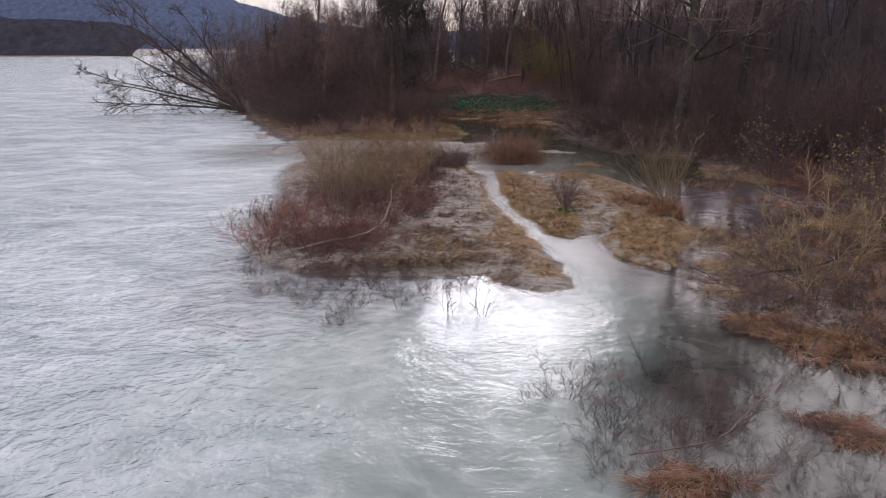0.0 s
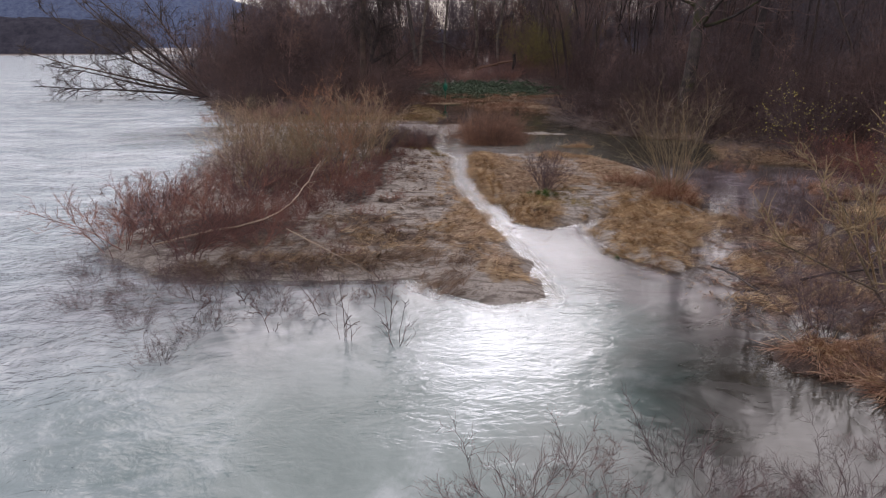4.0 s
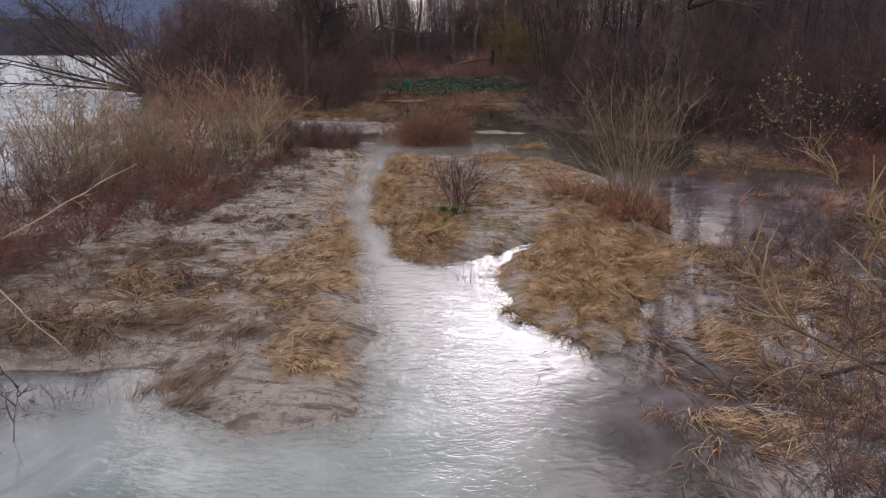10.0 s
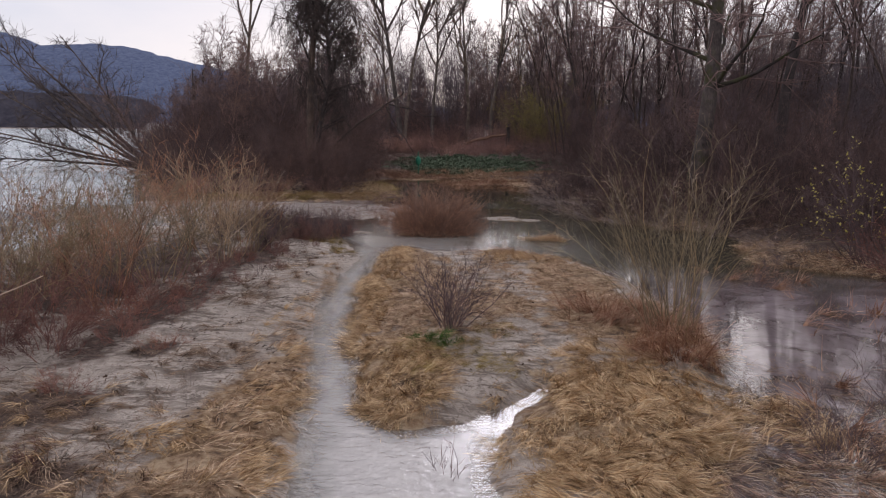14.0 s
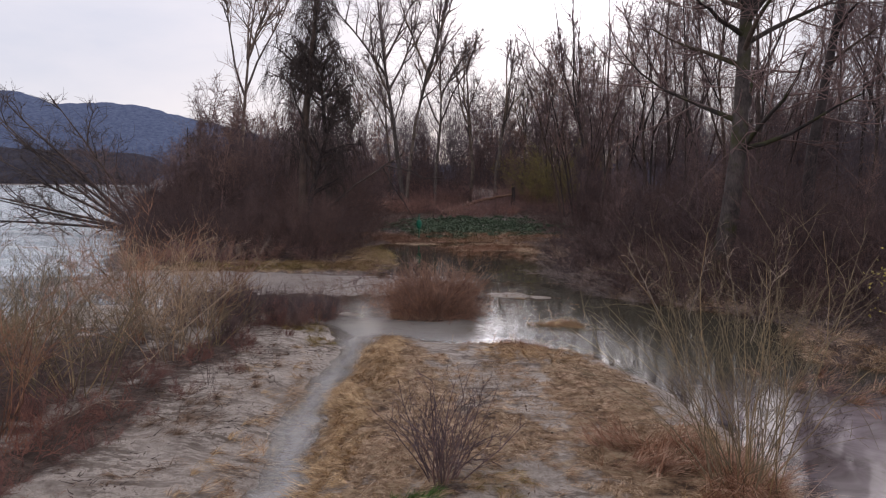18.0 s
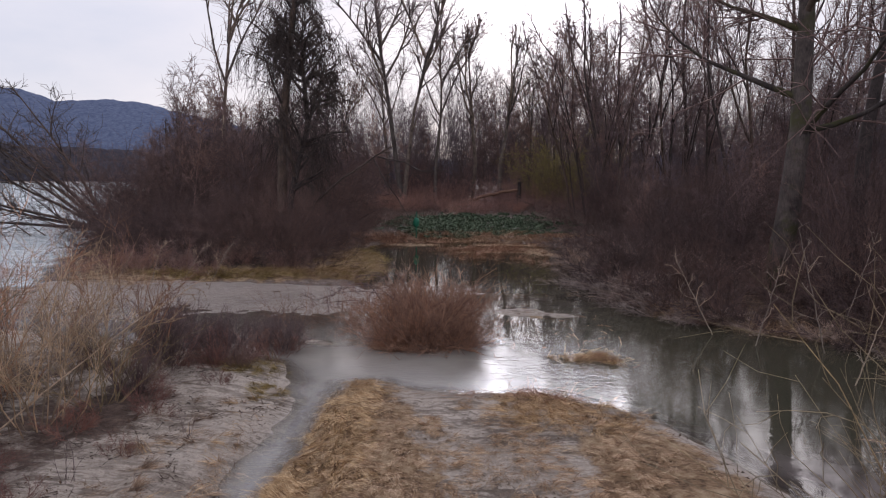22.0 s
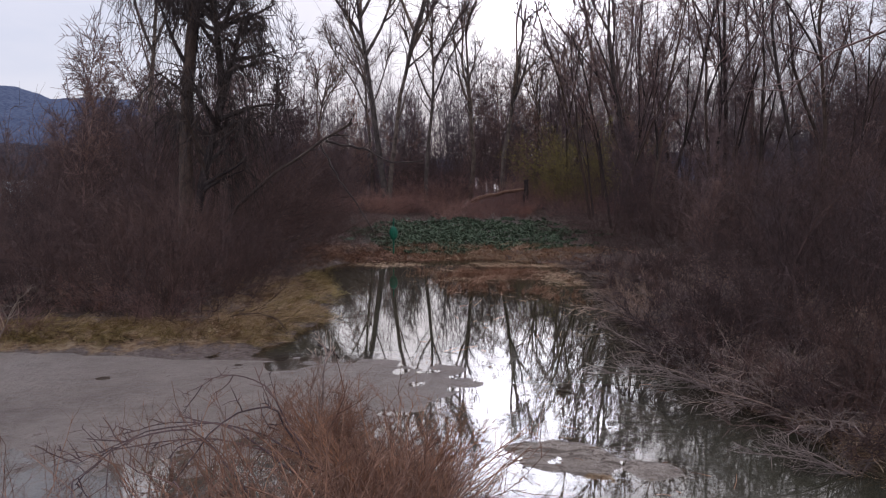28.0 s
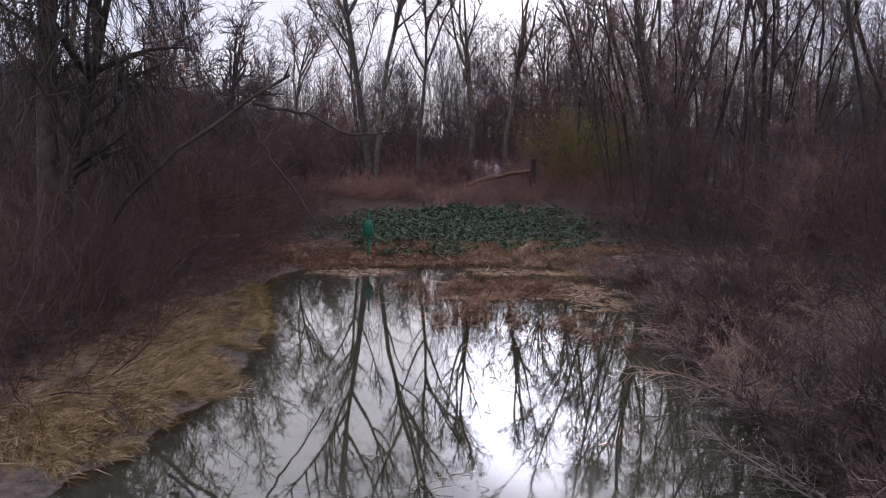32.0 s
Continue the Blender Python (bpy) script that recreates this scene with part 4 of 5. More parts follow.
planted(REDBACK, scatter(12, 1, 12, 74, 77, 0.5, 0.75) + scatter(34, -7, 15, 76, 81, 0.6, 0.95) + scatter(16, -3, 13, 81, 85, 1.2, 1.5) + scatter(10, -11, -1.5, 43, 45.5, 0.4, 0.65))
reseed(116)
yb = shrub("yellow_green_bush", "rounded yellow-green bush at the edge of the wood", TWIG_GOLD, 5.4, 4.0, 50, 12, 5, 0.017, -0.02, 1.1, leaf=LEAF_YELLOW, nleaf=6500, leafsize=0.04, root=0.5, low=0.05)
planted(yb, [(12.1, 82, 0, 1.0, 1.15)])
reseed(110)
SPILL = shrub("overhanging_brush", "low grey-brown brush trailing over the still water", TWIG_GREY, 1.7, 2.8, 10, 14, 4, 0.017, -0.07, 1.1, "overhanging brush", fine=2, low=0.1, single=True)
planted(SPILL, [(9.3, 37.6, 0, 0.8, 0.8), (8.7, 40.2, 50, 0.95, 0.8), (8.3, 42.6, 100, 1.0, 0.8), (9.0, 40.6, 10, 1.5, 0.8), (9.7, 41.8, 70, 1.5, 0.8), (9.5, 39.4, 200, 1.3, 0.8), (9.9, 37.0, 30, 0.8, 0.8)] + scatter(16, -8, -2.6, 45, 56, 0.8, 1.2) + scatter(26, 8.6, 14, 41, 56, 0.8, 1.3))
more_of(SPILL, [(11.0, 35.9, 130, 0.8, 0.8), (12.2, 35.0, 250, 0.8, 0.8), (12.9, 33.2, 20, 0.8, 0.8), (12.3, 31.4, 200, 0.7, 0.8), (14.2, 29.2, 100, 0.8, 0.8), (15.5, 28.6, 10, 0.9, 0.8), (8.8, 45.2, 160, 1.0, 0.9)])
more_of(SPILL, [(8.9, 48.2, 220, 1.0, 0.9), (9.4, 51.4, 280, 1.0, 0.9), (10.2, 54.6, 330, 0.9, 0.9), (-0.9, 45.2, 80, 0.55, 0.8), (-1.4, 48.0, 80, 0.6, 0.9), (-2.2, 51.5, 80, 0.8, 0.9), (-2.8, 55.4, 10, 0.9, 0.9)])
for t in (THICKET[0],):
    for x, y, s in ((11.9, 38.2, 0.62), (13.3, 38.8, 0.7), (10.6, 39.4, 0.6), (14.2, 37.2, 0.7)):
        copy_thing(t, spot(x, y, ground_z(x, y), x * 90, s, 1.0))

# willows and red shoots on the bank
reseed(111)
WILLOW = [shrub("bank_willow", "tan willow bush of upright thin shoots on the silt bank", m, h, w, 20, 7, 3, 0.01, 0.02, 1.05, "willow bushes on the bank", wob=0.17, single=True, low=0.3) for m, h, w in ((TWIG_TAN, 2.6, 2.0), (TWIG_OLIVE, 2.3, 2.0), (TWIG_RUST, 2.6, 1.7), (TWIG_TAN, 1.9, 2.2), (TWIG_OLIVE, 2.4, 2.0))]
bank = [(-1.1, 28.8), (-2.6, 27.2), (-2.2, 30.2), (-3.6, 28.6), (-4.8, 30.0), (-4.4, 27.0), (-3.1, 25.2), (-1.5, 31.6), (-3.0, 33.0), (-1.6, 26.4), (-2.4, 28.8), (-3.4, 26.2), (-4.2, 25.4), (-1.4, 30.2), (-2.8, 23.6), (-3.8, 24.2), (-0.7, 29.6), (-1.7, 24.6)]
for k, t in enumerate(WILLOW):
    planted(t, [(x, y, RNG.uniform(0, 360), RNG.uniform(0.8, 1.15), RNG.uniform(0.85, 1.1)) for x, y in bank[k::5]])
RED = shrub("red_twig_bush", "low purplish-red bush of fine spreading twigs at the waterline", TWIG_RED, 1.45, 2.3, 20, 11, 5, 0.009, 0.0, 1.0, "red twig bushes", fine=2, wob=0.15, single=True)
planted(RED, [(x, y, RNG.uniform(0, 360), s, 1.0) for x, y, s in ((-4.6, 18.3, 1.1), (-3.2, 17.6, 0.95), (-4.9, 20.2, 0.8), (-3.2, 19.6, 0.9), (-2.0, 18.2, 0.7), (-4.5, 22.4, 0.72), (-2.9, 21.8, 0.9), (-1.7, 20.6, 0.55), (-1.5, 22.8, 0.65), (-2.4, 24.0, 0.7), (-1.0, 24.8, 0.45), (-0.9, 27.0, 0.45), (0.1, 32.0, 0.5), (-0.6, 33.2, 0.5), (0.75, 33.2, 0.42))])
LOWBRUSH = shrub("bramble_patch", "low purplish bramble patch on the silt bank", TWIG_RED, 0.55, 1.3, 26, 9, 4, 0.007, -0.04, 1.1, "bramble patches on the bank", fine=2, wob=0.2, single=True)
DARKBANK = shrub("bank_shrub", "airy dark-stemmed bare shrub at the river edge of the bank", TWIG_BROWN, 2.3, 2.4, 12, 9, 5, 0.014, 0.0, 0.9, "dark shrubs on the bank", fine=2, wob=0.18, single=True, low=0.25)
planted(DARKBANK, [(-3.5, 22.4, 0, 0.7, 1.0), (-4.5, 24.4, 90, 0.65, 1.0), (-2.8, 19.9, 200, 0.6, 1.0), (-5.2, 21.0, 300, 0.5, 1.0), (-2.0, 25.8, 40, 0.7, 1.0)])
planted(LOWBRUSH, [(x, y, RNG.uniform(0, 360), s, 1.0) for x, y, s in ((-1.2, 22.0, 1.0), (-0.6, 22.8, 0.8), (-1.8, 21.2, 1.0), (-0.9, 23.8, 1.0), (-1.8, 19.8, 0.9), (-0.6, 25.6, 0.8), (-1.5, 25.4, 1.0), (-0.6, 28.6, 0.8), (-0.2, 30.0, 0.8), (-2.6, 20.8, 1.1), (-2.2, 22.6, 1.1), (-0.3, 31.8, 0.7), (-2.8, 18.6, 0.9), (-0.4, 17.4, 0.6), (0.2, 22.4, 0.5), (-0.2, 24.2, 0.6), (0.0, 26.6, 0.55), (0.3, 28.0, 0.45), (0.1, 29.4, 0.6), (-0.3, 20.8, 0.6), (0.5, 30.8, 0.5), (0.4, 19.0, 0.4), (-0.9, 18.9, 0.7))])

# plants on the island
reseed(112)
clump = shrub("small_shrub", "small dark vase-shaped shrub among flattened grass", TWIG_BROWN, 1.15, 0.95, 34, 5, 3, 0.0095, -0.04, 0.75, single=True, root=0.14)
planted(clump, [(4.05, 23.5, 0, 1.0, 1.0)])
tall_w = shrub("tall_willow_clump", "tall sparse willow clump with olive stems rising from straw", TWIG_OLIVE, 2.6, 1.8, 52, 5, 2, 0.0075, 0.0, 0.85, single=True, low=0.3, wob=0.14)
planted(tall_w, [(7.35, 23.5, 0, 1.0, 1.0)])
reseed(117)
dome = shrub("rust_brush_clump", "dome of rust-brown brush standing in the shallow water", TWIG_DOME, 1.3, 2.3, 90, 5, 3, 0.011, -0.04, 1.0, low=0.1, wob=0.2)
planted(dome, [(3.45, 34.4, 0, 1.1, 1.15), (2.8, 34.3, 70, 0.65, 1.0), (4.15, 34.2, 190, 0.6, 1.0), (3.75, 35.6, 130, 0.8, 0.9), (2.75, 38.4, 40, 0.55, 0.95), (3.6, 37.2, 220, 0.6, 0.8)])
ARCH = shrub("arching_bush", "thin arching brown shoots rising out of the rust brush", TWIG_DOME, 1.75, 2.2, 16, 5, 3, 0.008, -0.06, 1.0, "arching shoots", single=True, wob=0.2)
planted(ARCH, [(3.4, 34.2, 0, 1.15, 1.0), (3.0, 34.0, 160, 0.9, 1.0), (3.7, 35.4, 100, 0.9, 1.0), (2.9, 34.6, 220, 0.7, 1.0), (2.7, 38.3, 40, 0.5, 1.0), (1.9, 36.7, 10, 0.8, 1.0), (1.4, 36.3, 100, 0.6, 1.0), (0.5, 35.8, 200, 0.65, 1.0)])
GOLDEN = shrub("golden_willow_clump", "golden-stemmed willow clump leaning out of the brush in the shallows", TWIG_RUST, 1.3, 1.4, 36, 5, 3, 0.01, -0.02, 1.0, single=True)
planted(GOLDEN, [(3.9, 36.6, 0, 1.0, 0.85), (3.3, 36.9, 120, 0.7, 0.9), (4.2, 37.4, 240, 0.6, 0.9)])
LONE = shrub("lone_sapling", "small bare sapling on the silt bar", TWIG_GREY, 1.35, 0.8, 3, 7, 3, 0.014, 0.03, 0.5, single=True)
planted(LONE, [(2.65, 38.6, 0, 1.0, 1.0)])
WEEDS = shrub("dead_weed_clump", "dark dead weed stalks crowding the corner of the bank", TWIG_BROWN, 0.95, 0.9, 40, 6, 3, 0.008, 0.01, 0.8, "weed clumps on the bank", fine=2, low=0.1, single=True)
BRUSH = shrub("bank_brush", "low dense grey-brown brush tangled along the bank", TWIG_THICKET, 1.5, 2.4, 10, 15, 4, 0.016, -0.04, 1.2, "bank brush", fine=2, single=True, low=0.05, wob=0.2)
planted(BRUSH, [(x, y, RNG.uniform(0, 360), RNG.uniform(0.6, 1.0), 1.0) for x, y, _, _, _ in scatter(46, 8.2, 14.5, 33, 55, 1, 1, lambda x, y: 0.15 < inland(x, y) < 2.4)])
planted(WEEDS, [(x, y, RNG.uniform(0, 360), s, 1.0) for x, y, s in ((0.15, 32.3, 1.0), (-0.6, 31.7, 1.1), (-1.2, 33.0, 1.2), (0.8, 33.7, 1.0), (0.3, 33.9, 0.9), (-0.4, 33.0, 1.0), (-1.0, 32.0, 1.0), (-1.9, 31.6, 1.0), (0.5, 31.9, 0.6), (-0.6, 30.4, 0.9), (-1.8, 34.0, 1.0))])

# sparse shoots in the flooded margin
reseed(113)
SPRIG = shrub("flooded_sapling", "thin bare sapling standing in the shallow flood", TWIG_BROWN, 1.5, 1.7, 16, 9, 6, 0.0075, -0.03, 1.0, "flooded saplings", single=True, wob=0.2, low=0.1)
planted(SPRIG, [(3.5, 8.9, 0, 0.75, 1.0), (4.3, 9.7, 60, 0.75, 1.0), (3.0, 9.9, 130, 0.7, 1.0), (4.6, 8.6, 200, 0.7, 1.0), (3.9, 8.0, 20, 0.6, 1.0), (6.6, 14.2, 0, 1.2, 1.0), (7.3, 15.3, 90, 1.2, 1.0), (7.0, 13.2, 180, 1.0, 1.0), (8.4, 17.5, 240, 1.2, 1.0), (9.2, 20.6, 10, 1.2, 1.0), (8.9, 14.4, 70, 1.3, 1.0), (-0.2, 15.4, 0, 0.6, 1.0)])
more_of(SPRIG, [(-1.3, 15.8, 120, 0.7, 1.0), (-2.4, 15.8, 60, 0.8, 1.0), (-3.3, 16.2, 200, 0.8, 1.0), (-0.7, 16.2, 300, 0.5, 1.0), (-3.9, 15.2, 10, 0.6, 1.0), (-2.9, 14.6, 100, 0.6, 1.0), (-1.9, 14.4, 220, 0.7, 1.0), (-1.0, 14.9, 310, 0.55, 1.0), (-2.1, 13.4, 70, 0.5, 1.0), (0.4, 15.9, 170, 0.45, 1.0), (-4.4, 16.6, 20, 0.7, 1.0), (-1.7, 16.4, 260, 0.6, 1.0)])
more_of(SPRIG, [(2.2, 8.4, 70, 0.6, 0.8), (3.2, 9.3, 170, 0.65, 0.8), (4.1, 10.3, 20, 0.6, 0.8), (2.7, 10.8, 260, 0.6, 0.8), (5.4, 9.0, 320, 0.6, 0.8), (4.4, 7.6, 100, 0.6, 0.8), (3.3, 7.4, 210, 0.55, 0.8), (5.2, 7.8, 45, 0.6, 0.8), (5.8, 11.0, 120, 0.65, 0.8)])
more_of(SPRIG, [(2.4, 9.2, 30, 0.8, 1.0), (2.0, 10.4, 150, 0.75, 1.0), (3.6, 10.8, 280, 0.7, 1.0), (2.9, 8.3, 340, 0.7, 1.0), (4.9, 10.4, 110, 0.7, 1.0), (7.9, 19.6, 50, 0.8, 1.0), (9.4, 17.0, 150, 1.0, 1.0), (8.0, 12.0, 300, 1.0, 1.0), (9.0, 25.5, 20, 0.7, 1.0), (10.2, 27.4, 200, 0.8, 1.0)])
MARSHTREE = shrub("marsh_sapling", "crooked mossy sapling rising from the flooded grass", TWIG_OLIVE, 2.5, 2.2, 8, 8, 5, 0.028, 0.0, 0.9, "marsh saplings", single=True, wob=0.22, low=0.25)
planted(MARSHTREE, [(8.3, 15.4, 0, 1.0, 1.0), (10.2, 19.2, 140, 0.8, 1.0), (9.9, 12.6, 250, 0.9, 1.0)])
YELLOWISH = shrub("leafy_marsh_shrub", "marsh shrub still holding a few yellow leaves", TWIG_BROWN, 2.6, 2.2, 26, 7, 4, 0.013, 0.02, 1.0, "marsh shrubs", LEAF_YELLOW, nleaf=420, leafsize=0.04, fine=2)
planted(YELLOWISH, [(13.6, 29.6, 0, 1.0, 1.0), (15.4, 25.6, 120, 1.2, 1.0), (13.6, 23.0, 220, 0.9, 1.0), (12.2, 18.6, 20, 0.9, 1.0)])
TANGLE = shrub("bramble_tangle", "tangle of brown bramble stems over drowned grass", TWIG_RED, 1.2, 1.9, 22, 9, 3, 0.010, -0.06, 1.1, "bramble tangles", fine=2, single=True)
planted(TANGLE, scatter(30, 9.2, 18, 11, 29.5, 0.6, 1.15, lambda x, y: x > 9.6 + max(0, min(y - 15, 7)) * 0.36) + scatter(14, 13.2, 20, 22, 30, 1.2, 1.8))

reseed(140)
# ---- grass ----


def mat_of_grass(name, label, mat, n, patches, length=0.24, width=0.009, flow=(0.3, -1.0), stand=0.4, wild=0.8, sunk=0.09, float_at=None, bare=0.0, clump=0.21, draw=0.75):
    """Blades over elliptic patches (x, y, rx, ry), combed down along flow."""
    area = np.array([p[2] * p[3] for p in patches])
    which = RNG.choice(len(patches), n, p=area / area.sum())
    p = np.array(patches)[which]
    r, a = np.sqrt(RNG.uniform(0, 1, n)), RNG.uniform(0, 2 * np.pi, n)
    r = r * (1 + 0.4 * value_noise(np.cos(a) * 2 + p[:, 0], np.sin(a) * 2 + p[:, 1], 0.45, 77)) * (1 + RNG.exponential(0.1, n))
    x, y = p[:, 0] + np.cos(a) * r * p[:, 2], p[:, 1] + np.sin(a) * r * p[:, 3]
    # tufts: draw blades together
    cx, cy = np.round(x / clump) * clump, np.round(y / clump) * clump
    pull = RNG.uniform(0, draw, n) ** (0.35 if draw > 0.8 else 1.0)
    jx, jy = value_noise(cx, cy, 0.13, 78) * clump * 0.57, value_noise(cx, cy, 0.13, 79) * clump * 0.57
    x, y = x + (cx + jx - x) * pull, y + (cy + jy - y) * pull
    z, _, _ = terrain(x, y)
    # thin and broken towards the rim
    ok = (z > -sunk) & (value_noise(x, y, 0.24, 82) + 0.7 * value_noise(x, y, 0.55, 83) > 1.6 * r - 1.75 + bare)
    x, y, z = x[ok], y[ok], z[ok]
    if float_at is not None:
        z = np.maximum(z, float_at + RNG.uniform(-0.05, 0.035, len(z)))
    m = len(x)
    th = value_noise(x, y, 0.8, 80) * 1.6 + value_noise(x, y, 0.25, 81) * wild * 1.6
    f = np.array(flow) / np.hypot(*flow)
    hx, hy = f[0] * np.cos(th) - f[1] * np.sin(th), f[0] * np.sin(th) + f[1] * np.cos(th)
    head = np.stack((hx, hy, RNG.uniform(0.2, 1.0, m) * stand * 2.2), -1) + RNG.normal(0, 0.25, (m, 3)) * (1, 1, 0.5)
    lines = grow(np.stack((x, y, z - 0.01), -1), head, length * RNG.uniform(0.5, 1.3, m), 4, 0.12, -0.22)
    low = np.maximum(terrain(lines[:, -1, 0], lines[:, -1, 1])[0], -0.05) + 0.012
    lines[:, -1, 2] = np.maximum(lines[:, -1, 2], low)
    lines[:, -2, 2] = np.maximum(lines[:, -2, 2], low * 0.6 + lines[:, 0, 2] * 0.4 + 0.015)
    return stuff(name, blades(name, lines, width * RNG.uniform(0.7, 1.3, m)), mat, label, "grass")


mat_of_grass("grass_mat", "golden dry grass combed flat by the flood on the island", GRASS_GOLD, 70000, ((5.9, 19.8, 1.25, 2.2), (5.5, 18.6, 0.9, 1.2), (6.4, 21.4, 1.0, 1.3), (3.4, 21.6, 0.6, 1.3), (2.7, 24.6, 0.4, 2.6), (2.7, 28.5, 0.5, 3.0), (3.5, 20.7, 0.5, 0.5), (5.7, 29.6, 0.9, 0.8), (7.3, 23.4, 0.6, 0.5)), flow=(-0.25, -1.0))
mat_of_grass("grass_mat", "thin golden grass along the channel edge of the silt bank", GRASS_TAN, 5000, ((2.05, 20.2, 0.42, 1.9), (2.35, 17.6, 0.3, 0.8), (1.7, 23.6, 0.22, 1.6), (1.5, 27.0, 0.15, 2.4), (1.4, 18.6, 0.5, 0.5)), length=0.24, flow=(0.9, -0.6))
mat_of_grass("grass_mat", "golden tufts on the lip of the silt bank", GRASS_GOLD, 3000, ((2.3, 19.3, 0.25, 0.6), (2.15, 21.0, 0.25, 0.7), (2.5, 16.5, 0.4, 0.3), (1.85, 22.6, 0.2, 0.4), (1.2, 19.6, 0.35, 0.3)), length=0.26, flow=(0.9, -0.6))
mat_of_grass("grass_mat", "flattened tan grass over silt in the middle of the island", GRASS_TAN, 105000, ((4.7, 26.0, 2.5, 4.0), (3.5, 27.4, 0.9, 3.2), (5.6, 29.2, 1.2, 1.4), (3.6, 24.6, 0.9, 2.0), (6.8, 25.0, 0.9, 1.8), (6.2, 28.0, 1.0, 1.8), (5.0, 23.4, 0.8, 0.8), (7.0, 23.0, 0.8, 0.9)), length=0.17, width=0.007, flow=(0.2, -1.0), stand=0.25, bare=0.6)
mat_of_grass("grass_mat", "brown drowned grass combed out in the clear shallows", GRASS_BROWN, 46000, ((7.4, 16.6, 2.0, 3.6), (8.6, 20.4, 1.0, 2.0), (10.5, 15.0, 2.0, 4.0), (6.6, 17.4, 1.2, 1.8), (7.8, 18.6, 1.1, 2.2), (6.4, 15.2, 1.0, 1.2), (8.2, 15.6, 1.5, 1.8), (7.6, 13.6, 1.2, 1.2), (8.6, 21.0, 1.0, 1.6), (9.8, 18.2, 1.4, 2.2), (8.4, 11.2, 1.6, 1.6)), length=0.26, width=0.009, flow=(0.35, -1.0), stand=0.2, sunk=0.6, float_at=0.0)
mat_of_grass("grass_mat", "combed heaps of dead grass along the front of the spit", GRASS_BROWN, 7000, ((-1.0, 17.2, 1.5, 0.35), (0.4, 17.6, 0.8, 0.35), (1.25, 15.95, 0.42, 0.3), (-2.6, 17.0, 0.8, 0.3), (1.6, 17.0, 0.4, 0.15)), length=0.4, flow=(1.0, -0.35), stand=0.4)
mat_of_grass("grass_mat", "golden straw caught in the heaps on the spit", GRASS_GOLD, 1500, ((-1.0, 17.3, 1.4, 0.3), (0.4, 17.9, 0.8, 0.4), (-0.2, 19.0, 0.6, 0.4)), length=0.4, flow=(1.0, -0.35), stand=0.35)
mat_of_grass("grass_mat", "brown dead debris and straw stranded on the silt bank", GRASS_BROWN, 12000, ((0.3, 18.6, 1.1, 0.8), (-0.5, 20.0, 1.0, 1.0), (0.8, 17.2, 0.7, 0.4), (-1.4, 18.0, 1.2, 0.9), (1.0, 22.0, 0.5, 0.5), (0.4, 25.6, 0.4, 0.6), (1.3, 16.4, 0.5, 0.35)), length=0.28, flow=(1.0, -0.4), stand=0.25, wild=1.4)
mat_of_grass("grass_mat", "straw-coloured drowned grass in the flooded marsh", GRASS_TAN, 16000, ((8.5, 18.6, 1.0, 1.5), (7.0, 16.2, 1.0, 1.2), (9.8, 15.5, 1.4, 1.6), (12.8, 20.5, 1.6, 2.8), (7.3, 19.4, 0.8, 1.4), (12.2, 28.2, 1.4, 1.6), (11.8, 31.8, 0.8, 1.4)), length=0.45, flow=(0.3, -1.0))
mat_of_grass("grass_mat", "heaps of rust and golden dead grass at the flood's edge", GRASS_RUST, 22000, ((6.4, 13.4, 0.6, 0.55), (7.2, 12.2, 1.1, 0.9), (3.1, 8.0, 0.6, 0.45), (8.2, 9.6, 1.3, 1.3), (5.7, 9.4, 0.5, 0.5)), length=0.42, flow=(-0.4, -1.0), stand=0.5, sunk=0.4, float_at=0.02)
mat_of_grass("grass_mat", "golden straw on the flooded heaps", GRASS_GOLD, 9000, ((6.45, 13.5, 0.5, 0.4), (7.3, 12.4, 0.9, 0.6), (8.2, 9.8, 1.0, 1.0)), length=0.4, flow=(-0.5, -1.0), stand=0.5, sunk=0.4, float_at=0.03)
mat_of_grass("grass_mat", "rust-brown sedge skirts standing in the shallow backwater", GRASS_RUST, 12000, ((3.35, 34.1, 1.05, 0.65), (3.6, 36.2, 0.8, 1.2), (2.75, 38.2, 0.6, 0.5), (5.2, 36.8, 0.25, 0.1), (6.6, 33.3, 0.6, 0.28), (5.7, 54.3, 1.6, 0.5), (5.2, 30.7, 0.8, 0.4)), length=0.38, flow=(0.2, -1.0), stand=0.5)
mat_of_grass("grass_mat", "tan and rust grass lying on the bank beside the still pond", GRASS_TAN, 18000, ((-0.1, 44.3, 1.0, 1.4), (0.3, 46.4, 0.9, 1.7), (-0.3, 49.3, 0.9, 2.2), (-2.2, 43.8, 1.6, 0.7)), length=0.4, flow=(1.0, -0.5))
mat_of_grass("grass_mat", "olive grass on the bank beside the still pond", GRASS_MOSS, 30000, ((0.1, 44.3, 0.9, 1.3), (0.4, 46.3, 0.9, 1.7), (0.0, 49.3, 1.0, 2.4), (-1.8, 43.7, 1.5, 0.7), (-4.0, 43.4, 2.4, 0.9), (0.4, 32.4, 0.6, 0.4), (0.0, 53.0, 0.8, 2.5)), length=0.4, flow=(1.0, -0.5))
mat_of_grass("grass_mat", "rust sedge and straw at the head of the pond", GRASS_RUST, 30000, ((5.0, 59.6, 5.5, 2.0), (-1.2, 58.6, 2.2, 3.0), (0.4, 57.6, 1.6, 1.2), (5.4, 57.4, 3.6, 1.0), (8.6, 55.5, 1.6, 2.2), (1.5, 57.5, 1.8, 1.6), (8.7, 51.0, 0.9, 2.4)), length=0.32, width=0.014, flow=(0.2, -1.0), stand=0.5)
